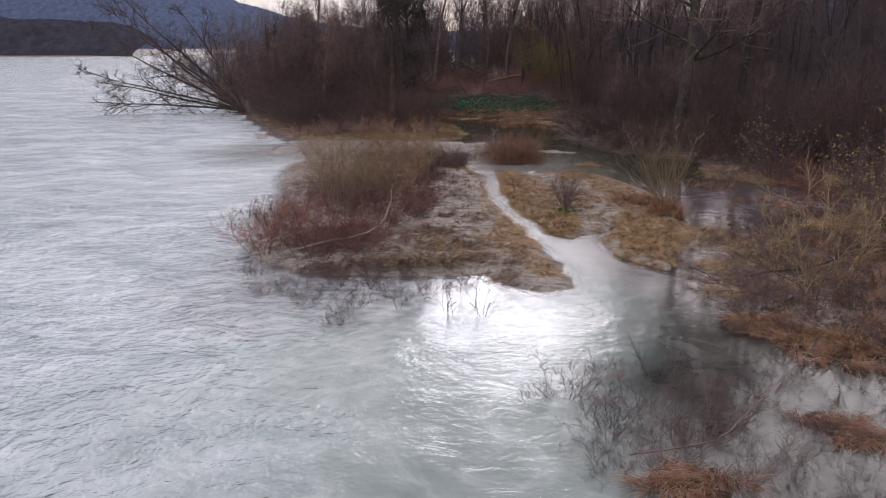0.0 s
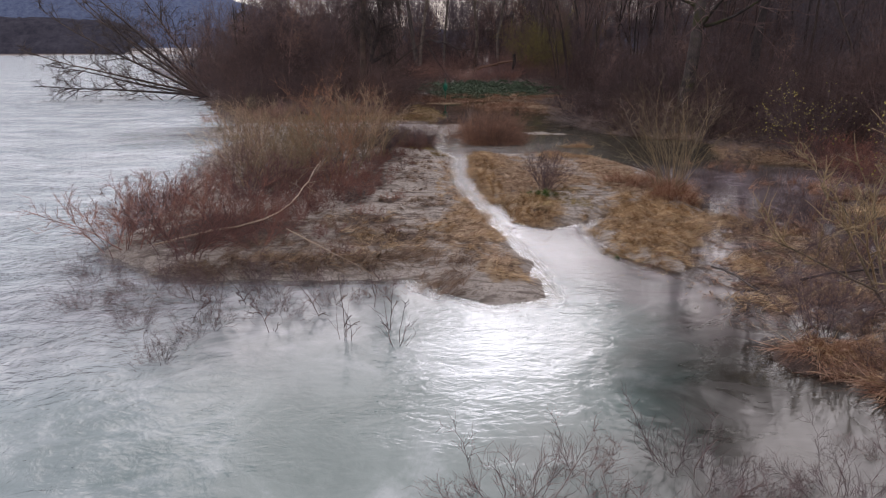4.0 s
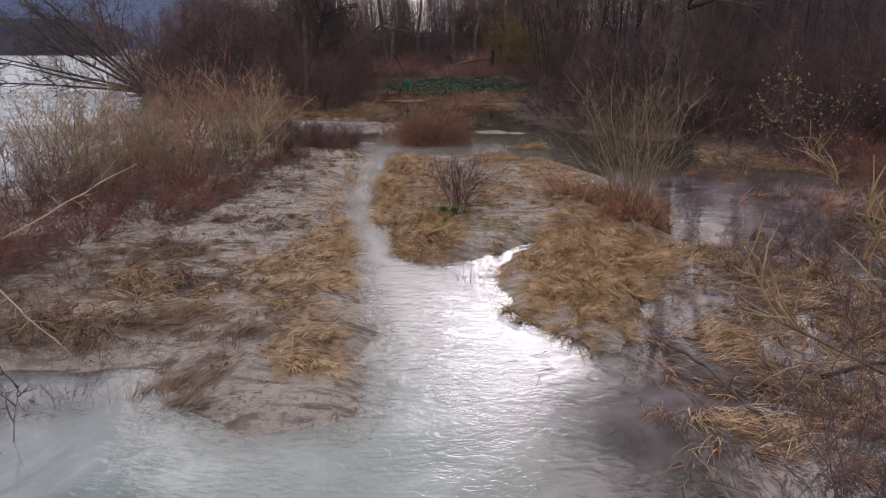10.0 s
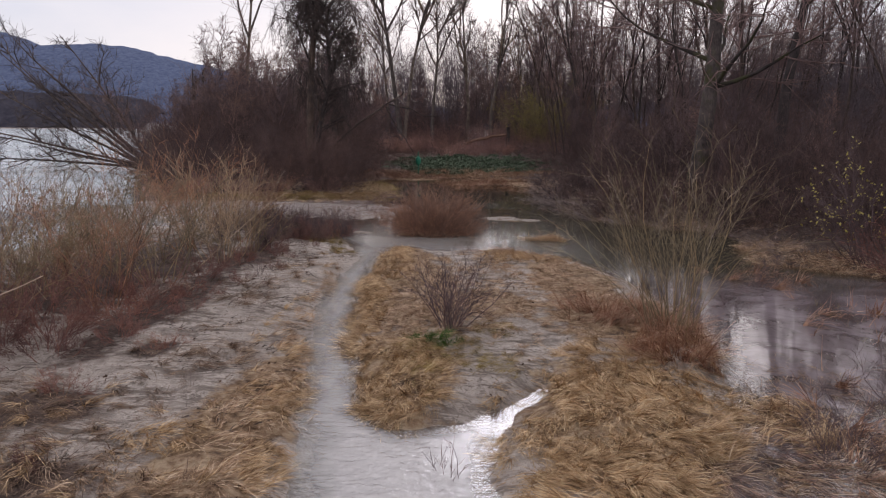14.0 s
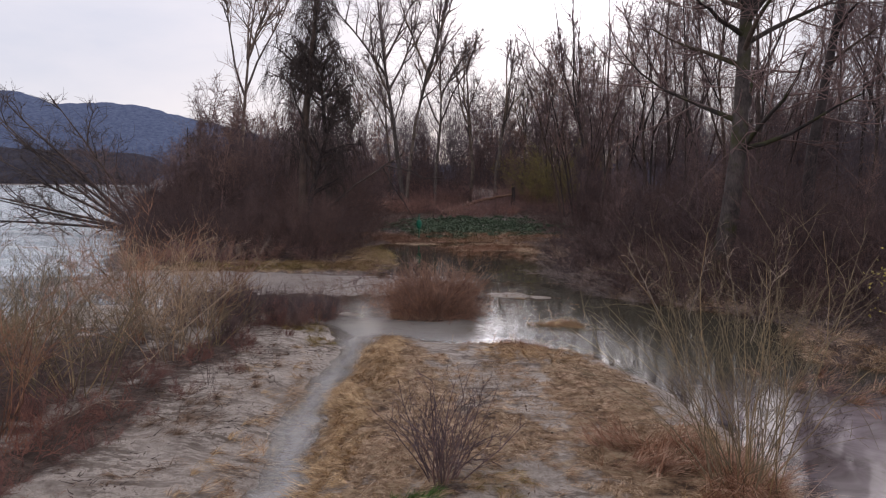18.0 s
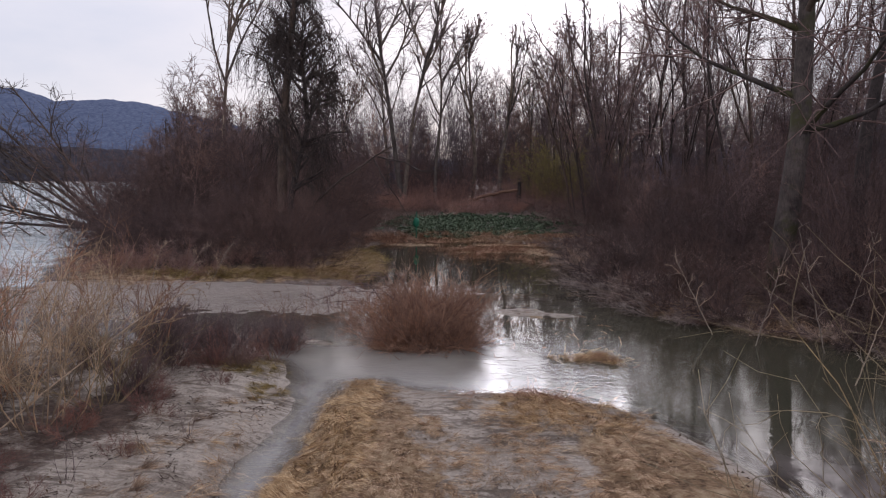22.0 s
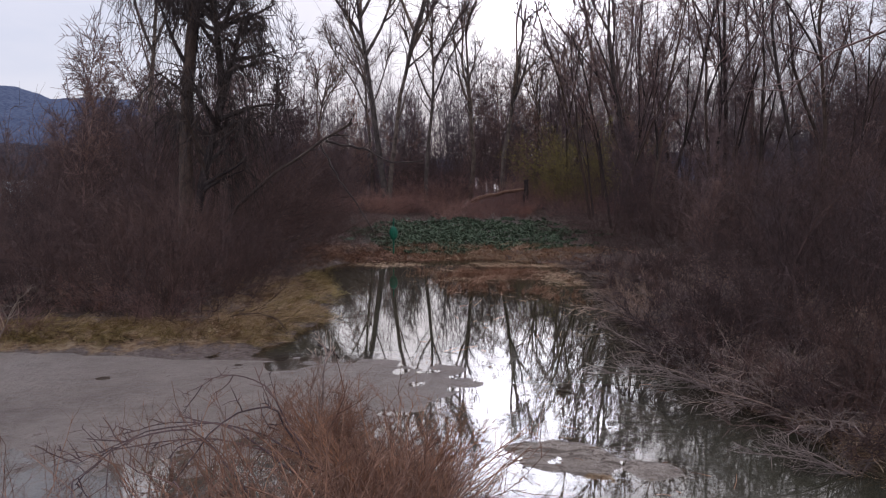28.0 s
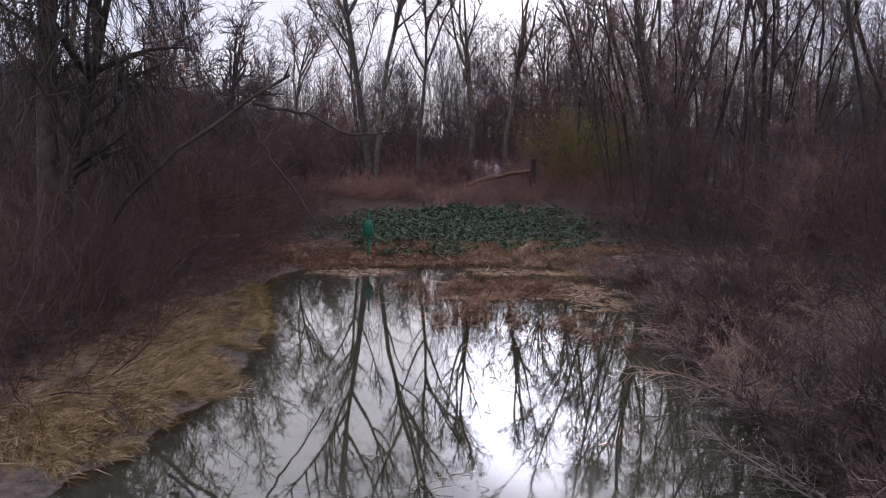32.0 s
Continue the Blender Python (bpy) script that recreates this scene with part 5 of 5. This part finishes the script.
mat_of_grass("grass_mat", "pinkish-brown dead grass along the foot of the brushy bank", GRASS_TAN, 12000, ((11.9, 32.6, 1.0, 1.4), (12.4, 29.8, 1.3, 1.1), (11.0, 35.9, 1.3, 0.6), (9.4, 38.0, 0.8, 1.0), (14.6, 28.4, 1.6, 0.8)), length=0.45, flow=(-0.8, -0.6), stand=0.4)
mat_of_grass("grass_mat", "dark hair-like flood debris caught on the silt", GRASS_BROWN, 20000, ((0.4, 19.0, 1.8, 1.6), (0.6, 21.0, 1.1, 3.0), (0.3, 25.5, 1.0, 3.0), (0.6, 29.2, 1.0, 2.0), (0.9, 17.6, 1.2, 1.0)), length=0.16, width=0.007, flow=(1.0, -0.4), stand=0.2, wild=1.5, bare=1.15)
mat_of_grass("grass_mat", "tan straw on the sedge flat behind the pond", GRASS_TAN, 9000, ((5.0, 60.0, 5.0, 1.6), (6.0, 58.2, 3.2, 0.8)), length=0.45, width=0.014, flow=(0.2, -1.0), stand=0.5)
mat_of_grass("grass_mat", "golden tufts breaking the shallow water of the marsh", GRASS_GOLD, 9000, ((6.8, 17.2, 0.6, 0.5), (7.5, 15.9, 0.7, 0.4), (6.2, 15.6, 0.5, 0.5), (8.3, 17.6, 0.6, 0.5), (7.7, 20.6, 0.5, 0.7), (9.0, 19.5, 0.6, 0.5), (9.6, 16.6, 0.6, 0.6), (7.4, 23.2, 0.5, 0.4), (11.6, 21.4, 0.8, 0.6)), length=0.36, flow=(0.3, -1.0), stand=0.5, sunk=0.4, float_at=0.01)
mat_of_grass("grass_mat", "brown dead grass under the brush of the pond's bank", GRASS_BROWN, 18000, ((9.3, 42.0, 1.0, 4.0), (9.4, 48.0, 1.0, 4.0), (11.0, 38.2, 1.8, 2.0), (12.8, 36.2, 2.2, 1.4), (10.4, 53.0, 1.4, 2.4)), length=0.35, width=0.012, flow=(-1.0, -0.4), stand=0.4)
mat_of_grass("grass_mat", "olive grass round the small shrub on the island", GRASS_MOSS, 9000, ((4.2, 22.2, 0.9, 0.9), (3.6, 21.9, 0.5, 1.0), (4.8, 23.4, 0.6, 0.7)), length=0.17, width=0.006, stand=0.4, bare=0.5)
mat_of_grass("grass_mat", "loose straw strewn over the silt bank", GRASS_TAN, 12000, ((0.6, 18.6, 1.6, 1.8), (0.9, 22.5, 0.9, 3.0), (0.9, 28.0, 0.9, 3.5)), length=0.2, width=0.006, flow=(1.0, -0.5), stand=0.25, wild=1.5, bare=1.3)
mat_of_grass("grass_mat", "mossy green grass on the corner of the silt bank", GRASS_MOSS, 3500, ((0.7, 31.9, 0.45, 0.4), (1.25, 30.9, 0.25, 0.5)), length=0.16, width=0.007, stand=0.5)
mat_of_grass("grass_mat", "reddish drowned sedge lying on the shallow marsh", GRASS_RUST, 16000, ((6.8, 16.8, 1.4, 2.2), (7.6, 14.6, 1.4, 1.6), (8.0, 19.4, 0.9, 1.4)), length=0.24, width=0.007, flow=(0.35, -1.0), stand=0.25, sunk=0.6, float_at=0.01, bare=0.6)
mat_of_grass("grass_mat", "thin reddish sedge standing in the head of the pond", GRASS_RUST, 16000, ((5.4, 53.6, 2.8, 2.4), (4.6, 50.6, 1.4, 1.2), (6.8, 49.6, 1.0, 1.6)), length=0.4, width=0.012, flow=(0.4, -1.0), stand=0.8, sunk=1.0, float_at=0.0, bare=0.9)
mat_of_grass("grass_mat", "pale straw floating at the head of the pond", GRASS_TAN, 14000, ((5.4, 54.6, 2.0, 0.6), (5.2, 52.6, 1.6, 0.5), (7.4, 53.0, 0.9, 2.0), (6.2, 56.4, 2.4, 0.7), (1.6, 56.2, 1.4, 0.8)), length=0.4, width=0.012, flow=(1.0, -0.3), stand=0.12, sunk=1.0, float_at=0.02, bare=0.5)
mat_of_grass("grass_mat", "golden tuft lying in the backwater", GRASS_GOLD, 1500, ((6.6, 33.3, 0.6, 0.3),), length=0.35, width=0.009, flow=(0.6, -0.6), stand=0.4, sunk=0.3, float_at=0.02)
mat_of_grass("grass_mat", "golden tussocks standing proud of the flattened straw", GRASS_GOLD, 9000, ((5.9, 19.8, 1.2, 2.1), (5.5, 18.6, 0.9, 1.2), (6.4, 21.4, 1.0, 1.3), (3.4, 21.6, 0.6, 1.3), (6.9, 22.6, 0.9, 0.8)), length=0.27, width=0.009, flow=(-0.1, -1.0), stand=0.6, wild=1.4, clump=0.38, draw=0.97)
mat_of_grass("grass_mat", "tan tussocks over the silted middle of the island", GRASS_TAN, 9000, ((4.7, 26.0, 2.3, 3.8), (5.6, 29.2, 1.2, 1.4), (6.8, 25.0, 0.9, 1.8)), length=0.22, width=0.008, flow=(0.2, -1.0), stand=0.5, wild=1.5, clump=0.42, draw=0.97)
mat_of_grass("grass_mat", "dark brown tufts and clods of dead weed on the silt bank", GRASS_BROWN, 11000, ((0.4, 18.8, 1.7, 1.6), (0.5, 21.4, 1.2, 2.4), (0.4, 25.4, 1.0, 2.6), (0.6, 29.0, 0.9, 2.0), (-0.9, 20.0, 1.2, 2.0)), length=0.2, width=0.01, flow=(0.8, -0.6), stand=0.6, wild=1.6, clump=0.46, draw=0.97, bare=0.9)
mat_of_grass("grass_mat", "straw-gold tufts scattered over the silt bank", GRASS_GOLD, 4500, ((1.85, 19.8, 0.5, 2.4), (0.6, 18.4, 1.3, 1.2), (-0.3, 20.4, 0.8, 1.0), (1.3, 24.5, 0.35, 3.5), (1.2, 29.0, 0.35, 2.0)), length=0.26, width=0.009, flow=(0.9, -0.6), stand=0.5, wild=1.4, clump=0.4, draw=0.97, bare=0.7)
mat_of_grass("grass_mat", "rust-brown sedge skirt round the foot of the willow clump", GRASS_RUST, 5000, ((7.35, 23.4, 0.6, 0.5), (6.7, 24.4, 0.7, 0.7), (7.0, 22.4, 0.6, 0.6)), length=0.5, width=0.01, flow=(0.2, -1.0), stand=0.9, wild=1.4, sunk=0.3)
mat_of_grass("grass_mat", "rust sedge tussocks standing in the flooded marsh", GRASS_RUST, 14000, ((9.6, 20.5, 1.6, 2.6), (10.8, 17.5, 1.6, 2.4), (9.0, 15.0, 1.6, 1.8), (11.6, 24.0, 1.6, 2.2), (8.4, 12.6, 1.4, 1.4), (10.4, 28.0, 1.0, 1.2)), length=0.45, width=0.011, flow=(0.1, -1.0), stand=0.9, wild=1.5, sunk=0.6, float_at=-0.01, clump=0.7, draw=0.95, bare=0.6)
mat_of_grass("grass_tuft", "fresh green grass round the foot of the small shrub", GRASS_GREEN, 900, ((3.75, 22.95, 0.3, 0.2), (4.05, 22.7, 0.2, 0.12)), length=0.16, stand=0.9)
mat_of_grass("grass_tuft", "small green tuft standing in the channel mouth", GRASS_GREEN, 250, ((4.55, 17.75, 0.1, 0.08),), length=0.14, stand=1.2)

# ground ivy behind the pond
n = 34000
ix, iy = RNG.uniform(-1.5, 12.5, n), RNG.uniform(57.5, 74.5, n)
keep = np.hypot((ix - 4.8) / 5.8, (iy - 66.0) / 7.2) < 0.9 + 0.3 * value_noise(ix, iy, 1.0, 90) + 0.25 * value_noise(ix, iy, 0.35, 92)
ix, iy = ix[keep], iy[keep]
iz = terrain(ix, iy)[0] + 0.04 + 0.13 * (1 + value_noise(ix, iy, 0.9, 91)) * RNG.uniform(0.3, 1, len(ix))
stuff("ground_ivy", leaves("ground_ivy", np.stack((ix, iy, iz), -1), 0.085, 0.55), LEAF_GREEN, "low carpet of dark green leaves behind the pond", "ground cover")

# ---- fallen wood, debris and small things ----


def stick(name, label, mat, points, r0, r1, shoots=0, size=0.4, category="branch"):
    """A lying or leaning branch along points, with a few side twigs."""
    pts = np.array(points, float)
    d = np.concatenate(((0.0,), np.cumsum(np.linalg.norm(np.diff(pts, axis=0), axis=1))))
    s = np.linspace(0, d[-1], 14)
    line = np.stack([np.interp(s, d, pts[:, k]) for k in range(3)], -1)
    line[1:-1] = (line[:-2] + 2 * line[1:-1] + line[2:]) / 4 + RNG.normal(0, min(r0 * 0.6, 0.03), (12, 3))
    foot = line[0].copy()
    t = thing(name, label, category, place=foot)
    line = (line - foot)[None]
    part("stem", tubes("stem", [(line, r0, r1, 7)]), mat, t)
    if shoots:
        a, h, _, _ = sprout(line, shoots, 0.25, 1.0, 0.8, 0.1)
        l1 = grow(a, h, size * RNG.uniform(0.4, 1.3, len(a)), 4, 0.2, 0.0)
        a, h, _, _ = sprout(l1, 3, 0.3, 1.0, 0.8, 0.1)
        l2 = grow(a, h, size * 0.4 * RNG.uniform(0.4, 1.3, len(a)), 3, 0.2, 0.0)
        for k in range(len(l1)):
            part("twig", tubes("twig", [(l1[k:k + 1], max(r1 * 0.8, 0.007), 0.004, 4), (l2[k * 3:k * 3 + 3], 0.005, 0.003, 3)]), mat, t)
    return t


# the snapped tree that arches over the pond's bank
stick("fallen_tree", "dead snapped tree arching out of the thicket with broken limbs", BARK_DARK, ((-3.4, 51.0, 0.4), (-2.4, 50.4, 2.0), (-1.36, 50, 2.9), (-0.5, 50, 3.5), (0.45, 50, 4.15), (1.33, 50, 4.7)), 0.065, 0.03, 5, 0.6, "fallen tree")
stick("broken_limb", "broken limb hanging from the arching dead tree", BARK_DARK, ((0.45, 49.95, 4.1), (0.9, 50, 3.2), (1.5, 50, 2.4), (1.9, 50, 1.7)), 0.028, 0.014, 2, 0.4)
stick("broken_limb", "thin dead limb reaching sideways off the arching tree", BARK_DARK, ((0.6, 50.05, 4.2), (1.75, 50, 4.0), (2.45, 50, 3.6), (3.3, 50, 3.66)), 0.04, 0.015, 4, 0.4)
stick("log", "grey log lying under the thicket at the pond", BARK_GREY, ((-3.7, 56.2, 0.9), (-2.6, 56, 0.85), (-1.5, 55.8, 1.0)), 0.13, 0.1, 0, 0.4, "log")
stick("log", "dark reddish fallen trunk at the back of the clearing", TWIG_RUST, ((4.8, 79.6, 1.6), (5.7, 79.5, 1.95), (7.0, 79.5, 2.2), (8.4, 79.5, 2.45)), 0.14, 0.11, 0, 0.4, "log")
stick("tree_stump", "dark broken stump beside the fallen trunk", BARK_DARK, ((8.55, 79.6, 0.4), (8.5, 79.6, 2.0), (8.55, 79.6, 3.1)), 0.19, 0.14, 0, 0.4, "stump")

# snapped stem with a fresh orange break
FRESH = bark("fresh_wood", (0.5, 0.2, 0.05), (0.75, 0.38, 0.1))
snag = stick("snapped_tree", "pale snapped stem with a fresh orange break", BARK_GREY, ((-9.3, 61, 0.5), (-9.35, 61, 2.6), (-9.25, 61, 4.3)), 0.14, 0.1, 0, 0.4, "snapped tree")
bm = bmesh.new()
for k in range(7):
    a = k * 2 * math.pi / 7
    bmesh.ops.create_cone(bm, cap_ends=True, segments=5, radius1=0.05, radius2=0.004, depth=0.35 + 0.2 * (k % 3), matrix=pose(0.05 * math.cos(a), 0.05 * math.sin(a), 3.95, 6 * math.sin(a), 6 * math.cos(a), 0))
me = bpy.data.meshes.new("break")
bm.to_mesh(me)
bm.free()
part("break", me, FRESH, snag, "fresh orange splintered wood")
stick("hanging_limb", "pale snapped top hanging from the broken stem", BARK_GREY, ((-9.25, 60.9, 4.3), (-8.8, 60.7, 3.6), (-8.2, 60.5, 2.9), (-7.6, 60.4, 2.2)), 0.07, 0.03, 5, 0.5)
stick("hanging_limb", "thin pale dead stem leaning above the thicket", TWIG_PALE, ((-9.4, 61, 4.4), (-9.6, 61, 5.6), (-9.4, 61, 6.8)), 0.05, 0.02, 4, 0.5)

# pale branches washed over the bank
stick("drift_branch", "long pale branch washed over the red bushes", TWIG_PALE, ((-3.9, 17.9, 0.25), (-2.7, 18.0, 0.55), (-1.85, 18.1, 0.62), (-1.55, 19.4, 0.8), (-1.5, 20.6, 0.95), (-1.6, 22.0, 1.0), (-1.6, 22.8, 1.05)), 0.02, 0.006, 12, 0.5)
stick("drift_branch", "pale branch with broken twigs hanging to the water", TWIG_PALE, ((-1.5, 18.1, 0.5), (-1.0, 17.6, 0.4), (-0.3, 17.0, 0.25), (0.35, 16.5, 0.05)), 0.014, 0.006, 10, 0.35)
stick("drift_branch", "thin grey branch leaning out of the willows over the bank", TWIG_TAN, ((-1.3, 27.4, 0.1), (-0.9, 28.4, 0.6), (-0.4, 29.6, 1.2), (0.2, 31.2, 1.75)), 0.013, 0.005, 12, 0.35)
stick("drift_branch", "bare grey branch on the silt", TWIG_PALE, ((-1.2, 24.9, 0.15), (-0.8, 25.6, 0.35), (-0.5, 26.1, 0.2)), 0.01, 0.005, 14, 0.3)
stick("drift_branch", "dark branch lying across the flooded marsh", BARK_DARK, ((7.2, 16.2, 0.1), (7.9, 16.35, 0.2), (8.6, 16.35, 0.22), (9.6, 16.6, 0.5), (10.6, 16.7, 0.6)), 0.022, 0.012, 10, 0.4)
stick("drift_branch", "crooked branch trailing in the shallow water", BARK_GREY, ((6.0, 16.9, 0.12), (6.25, 16.2, 0.12), (6.4, 15.1, 0.02)), 0.02, 0.012, 4, 0.3)
stick("drift_branch", "dark stick poking out of the pond", BARK_DARK, ((1.75, 43.0, 0.1), (2.0, 42.8, 0.06), (2.25, 42.55, -0.04)), 0.018, 0.014, 0)
stick("drift_branch", "twig trailing from the flooded sapling", TWIG_BROWN, ((2.4, 8.3, 0.2), (3.6, 8.5, 0.25), (4.8, 9.4, 0.75), (5.6, 10.0, 1.1)), 0.014, 0.005, 8, 0.35)
for x, y, z, x2, y2, z2 in ((2.9, 36.6, 0.3, 0.9, 36.2, 0.75), (3.0, 36.9, 0.3, 0.6, 37.4, 0.5), (2.6, 36.2, 0.2, 1.2, 35.4, 0.9), (2.8, 37.4, 0.2, 1.1, 38.4, 0.8), (3.1, 36.4, 0.4, 2.2, 35.2, 1.1), (2.5, 37.6, 0.1, 0.2, 37.0, 0.25)):
    stick("drift_branch", "thin brown branch arching out of the brush clump", TWIG_BROWN, ((x, y, z), ((x * 2 + x2) / 3, (y * 2 + y2) / 3, z2 + 0.12), ((x + x2 * 2) / 3, (y + y2 * 2) / 3, z2 + 0.1), (x2, y2, z2 * 0.7)), 0.012, 0.004, 7, 0.35)
for x, y, a, b2, h in ((10.1, 34.6, 0.5, -0.1, 2.0), (9.6, 35.6, -0.8, 0.2, 1.6), (11.2, 34.0, -0.5, 0.3, 2.4), (12.4, 35.8, 0.7, 0.1, 2.2), (10.6, 31.8, 0.4, -0.2, 1.5), (-5.0, 40.8, 0.5, 0.0, 1.5), (-4.2, 40.9, 0.8, 0.1, 1.3), (-3.4, 41.2, 0.6, 0.1, 1.2)):
    stick("dead_sapling", "pale dead sapling leaning at the water's edge", TWIG_PALE, ((x, y, -0.05), (x + a * 0.5, y + b2 * 0.5, h * 0.5), (x + a, y + b2, h)), 0.012, 0.004, 8, 0.4)

# weeds standing in the channel mouth and off the bank
WEED = shrub("water_weed", "few thin dry weed stalks standing in the water", TWIG_BROWN, 0.6, 0.3, 5, 3, 0, 0.0035, 0.02, 0.6, "weed stalks", single=True)
planted(WEED, [(4.14, 19.27, 0, 1.0, 1.0), (4.0, 19.4, 80, 0.7, 1.0), (0.14, 14.0, 0, 1.3, 1.0), (0.8, 13.85, 60, 1.5, 1.0), (1.0, 14.3, 10, 0.4, 1.0), (0.6, 26.2, 0, 0.8, 1.0), (0.9, 28.6, 90, 0.9, 1.0), (0.2, 27.2, 30, 1.2, 1.0), (0.95, 24.6, 30, 0.5, 1.0), (5.0, 35.6, 0, 0.9, 1.0), (0.7, 34.5, 40, 0.9, 1.0), (-0.4, 34.4, 10, 0.9, 1.0), (1.1, 21.0, 20, 0.45, 1.0)])

for x, y, a, b2, h in ((0.12, 14.05, -0.1, 0.1, 0.85), (0.66, 14.3, 0.08, 0.05, 0.75), (-0.85, 14.2, -0.35, 0.1, 0.4), (-0.2, 14.8, -0.75, 0.25, 0.7), (-1.4, 15.3, -0.6, 0.2, 0.5), (0.35, 15.2, 0.1, 0.1, 0.45), (-2.3, 14.7, 0.5, -0.2, 0.35)):
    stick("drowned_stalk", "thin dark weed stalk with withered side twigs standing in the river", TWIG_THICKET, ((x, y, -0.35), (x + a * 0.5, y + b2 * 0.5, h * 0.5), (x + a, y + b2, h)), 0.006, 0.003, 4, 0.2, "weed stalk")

# green marker post by the pond
GREEN, gnt, gb = material("green_plastic", 0.45)
gnt.links.new(ramp(gnt, noise_tex(gnt, 12.0, 3.0), ((0.3, (0.01, 0.1, 0.06)), (0.7, (0.015, 0.18, 0.11)))), gb.inputs["Base Color"])
POST_Z = ground_z(1.6, 58.6)
post = thing("marker_post", "small bright green plastic marker standing at the pond", "marker post", place=(1.6, 58.6, POST_Z))
bm = bmesh.new()
bmesh.ops.create_cone(bm, cap_ends=True, segments=12, radius1=0.035, radius2=0.03, depth=1.5, matrix=pose(0, 0, 0.7))
me = bpy.data.meshes.new("pole")
bm.to_mesh(me)
bm.free()
part("pole", me, GREEN, post)
bm = bmesh.new()
bmesh.ops.create_uvsphere(bm, u_segments=14, v_segments=10, radius=0.2, matrix=pose(0, 0, 0.85) @ Matrix.Diagonal((0.85, 0.7, 1.4, 1)))
me = bpy.data.meshes.new("bag")
bm.to_mesh(me)
bm.free()
part("bag", me, GREEN, post, "sagging green plastic bag")

# loose litter on the silt: twigs, stalks and leaves
n = 4500
lx, ly = RNG.uniform(-1.6, 2.4, n), RNG.uniform(16.2, 32.4, n)
lz = terrain(lx, ly)[0]
dense = value_noise(lx, ly, 0.7, 95) + 0.8 * value_noise(lx, ly, 0.3, 96) > 0.4
ok = (lz > 0.02) & dense
lx, ly, lz = lx[ok], ly[ok], lz[ok]
m = len(lx)
ang = RNG.uniform(0, 2 * np.pi, m)
lines = grow(np.stack((lx, ly, lz + 0.01), -1), np.stack((np.cos(ang), np.sin(ang) * 0.6, RNG.uniform(0, 0.25, m)), -1), RNG.uniform(0.03, 0.15, m), 3, 0.3, -0.05)
stuff("twig_litter", tubes("twig_litter", [(lines, RNG.uniform(0.003, 0.008, m), 0.002, 3)]), BARK_DARK, "dark broken twigs strewn over the silt", "litter")
n = 4200
lx, ly = RNG.uniform(-1.6, 7.4, n), RNG.uniform(16.0, 32.0, n)
lz = terrain(lx, ly)[0]
ok = (lz > 0.02) & (value_noise(lx, ly, 0.5, 97) + 0.5 * value_noise(lx, ly, 0.2, 98) > 0.45)
stuff("leaf_litter", leaves("leaf_litter", np.stack((lx, ly, lz + 0.015), -1)[ok], 0.022, 0.5), LEAF_BROWN, "dark dead leaves lying on the silt", "litter")
# floating stalks on the pond
n = 420
fx, fy = RNG.uniform(3.6, 7.6, n), RNG.uniform(32, 56, n)
ok = value_noise(fx, fy, 1.2, 99) > 0.15
fx, fy = fx[ok], fy[ok]
m = len(fx)
ang = RNG.uniform(0, 2 * np.pi, m)
lines = grow(np.stack((fx, fy, np.full(m, 0.004)), -1), np.stack((np.cos(ang), np.sin(ang), RNG.uniform(0, 0.3, m)), -1), RNG.uniform(0.06, 0.3, m), 3, 0.2, 0.0)
stuff("floating_stalks", tubes("floating_stalks", [(lines, 0.005, 0.003, 3)]), GRASS_RUST, "broken stalks floating on the still pond", "litter")
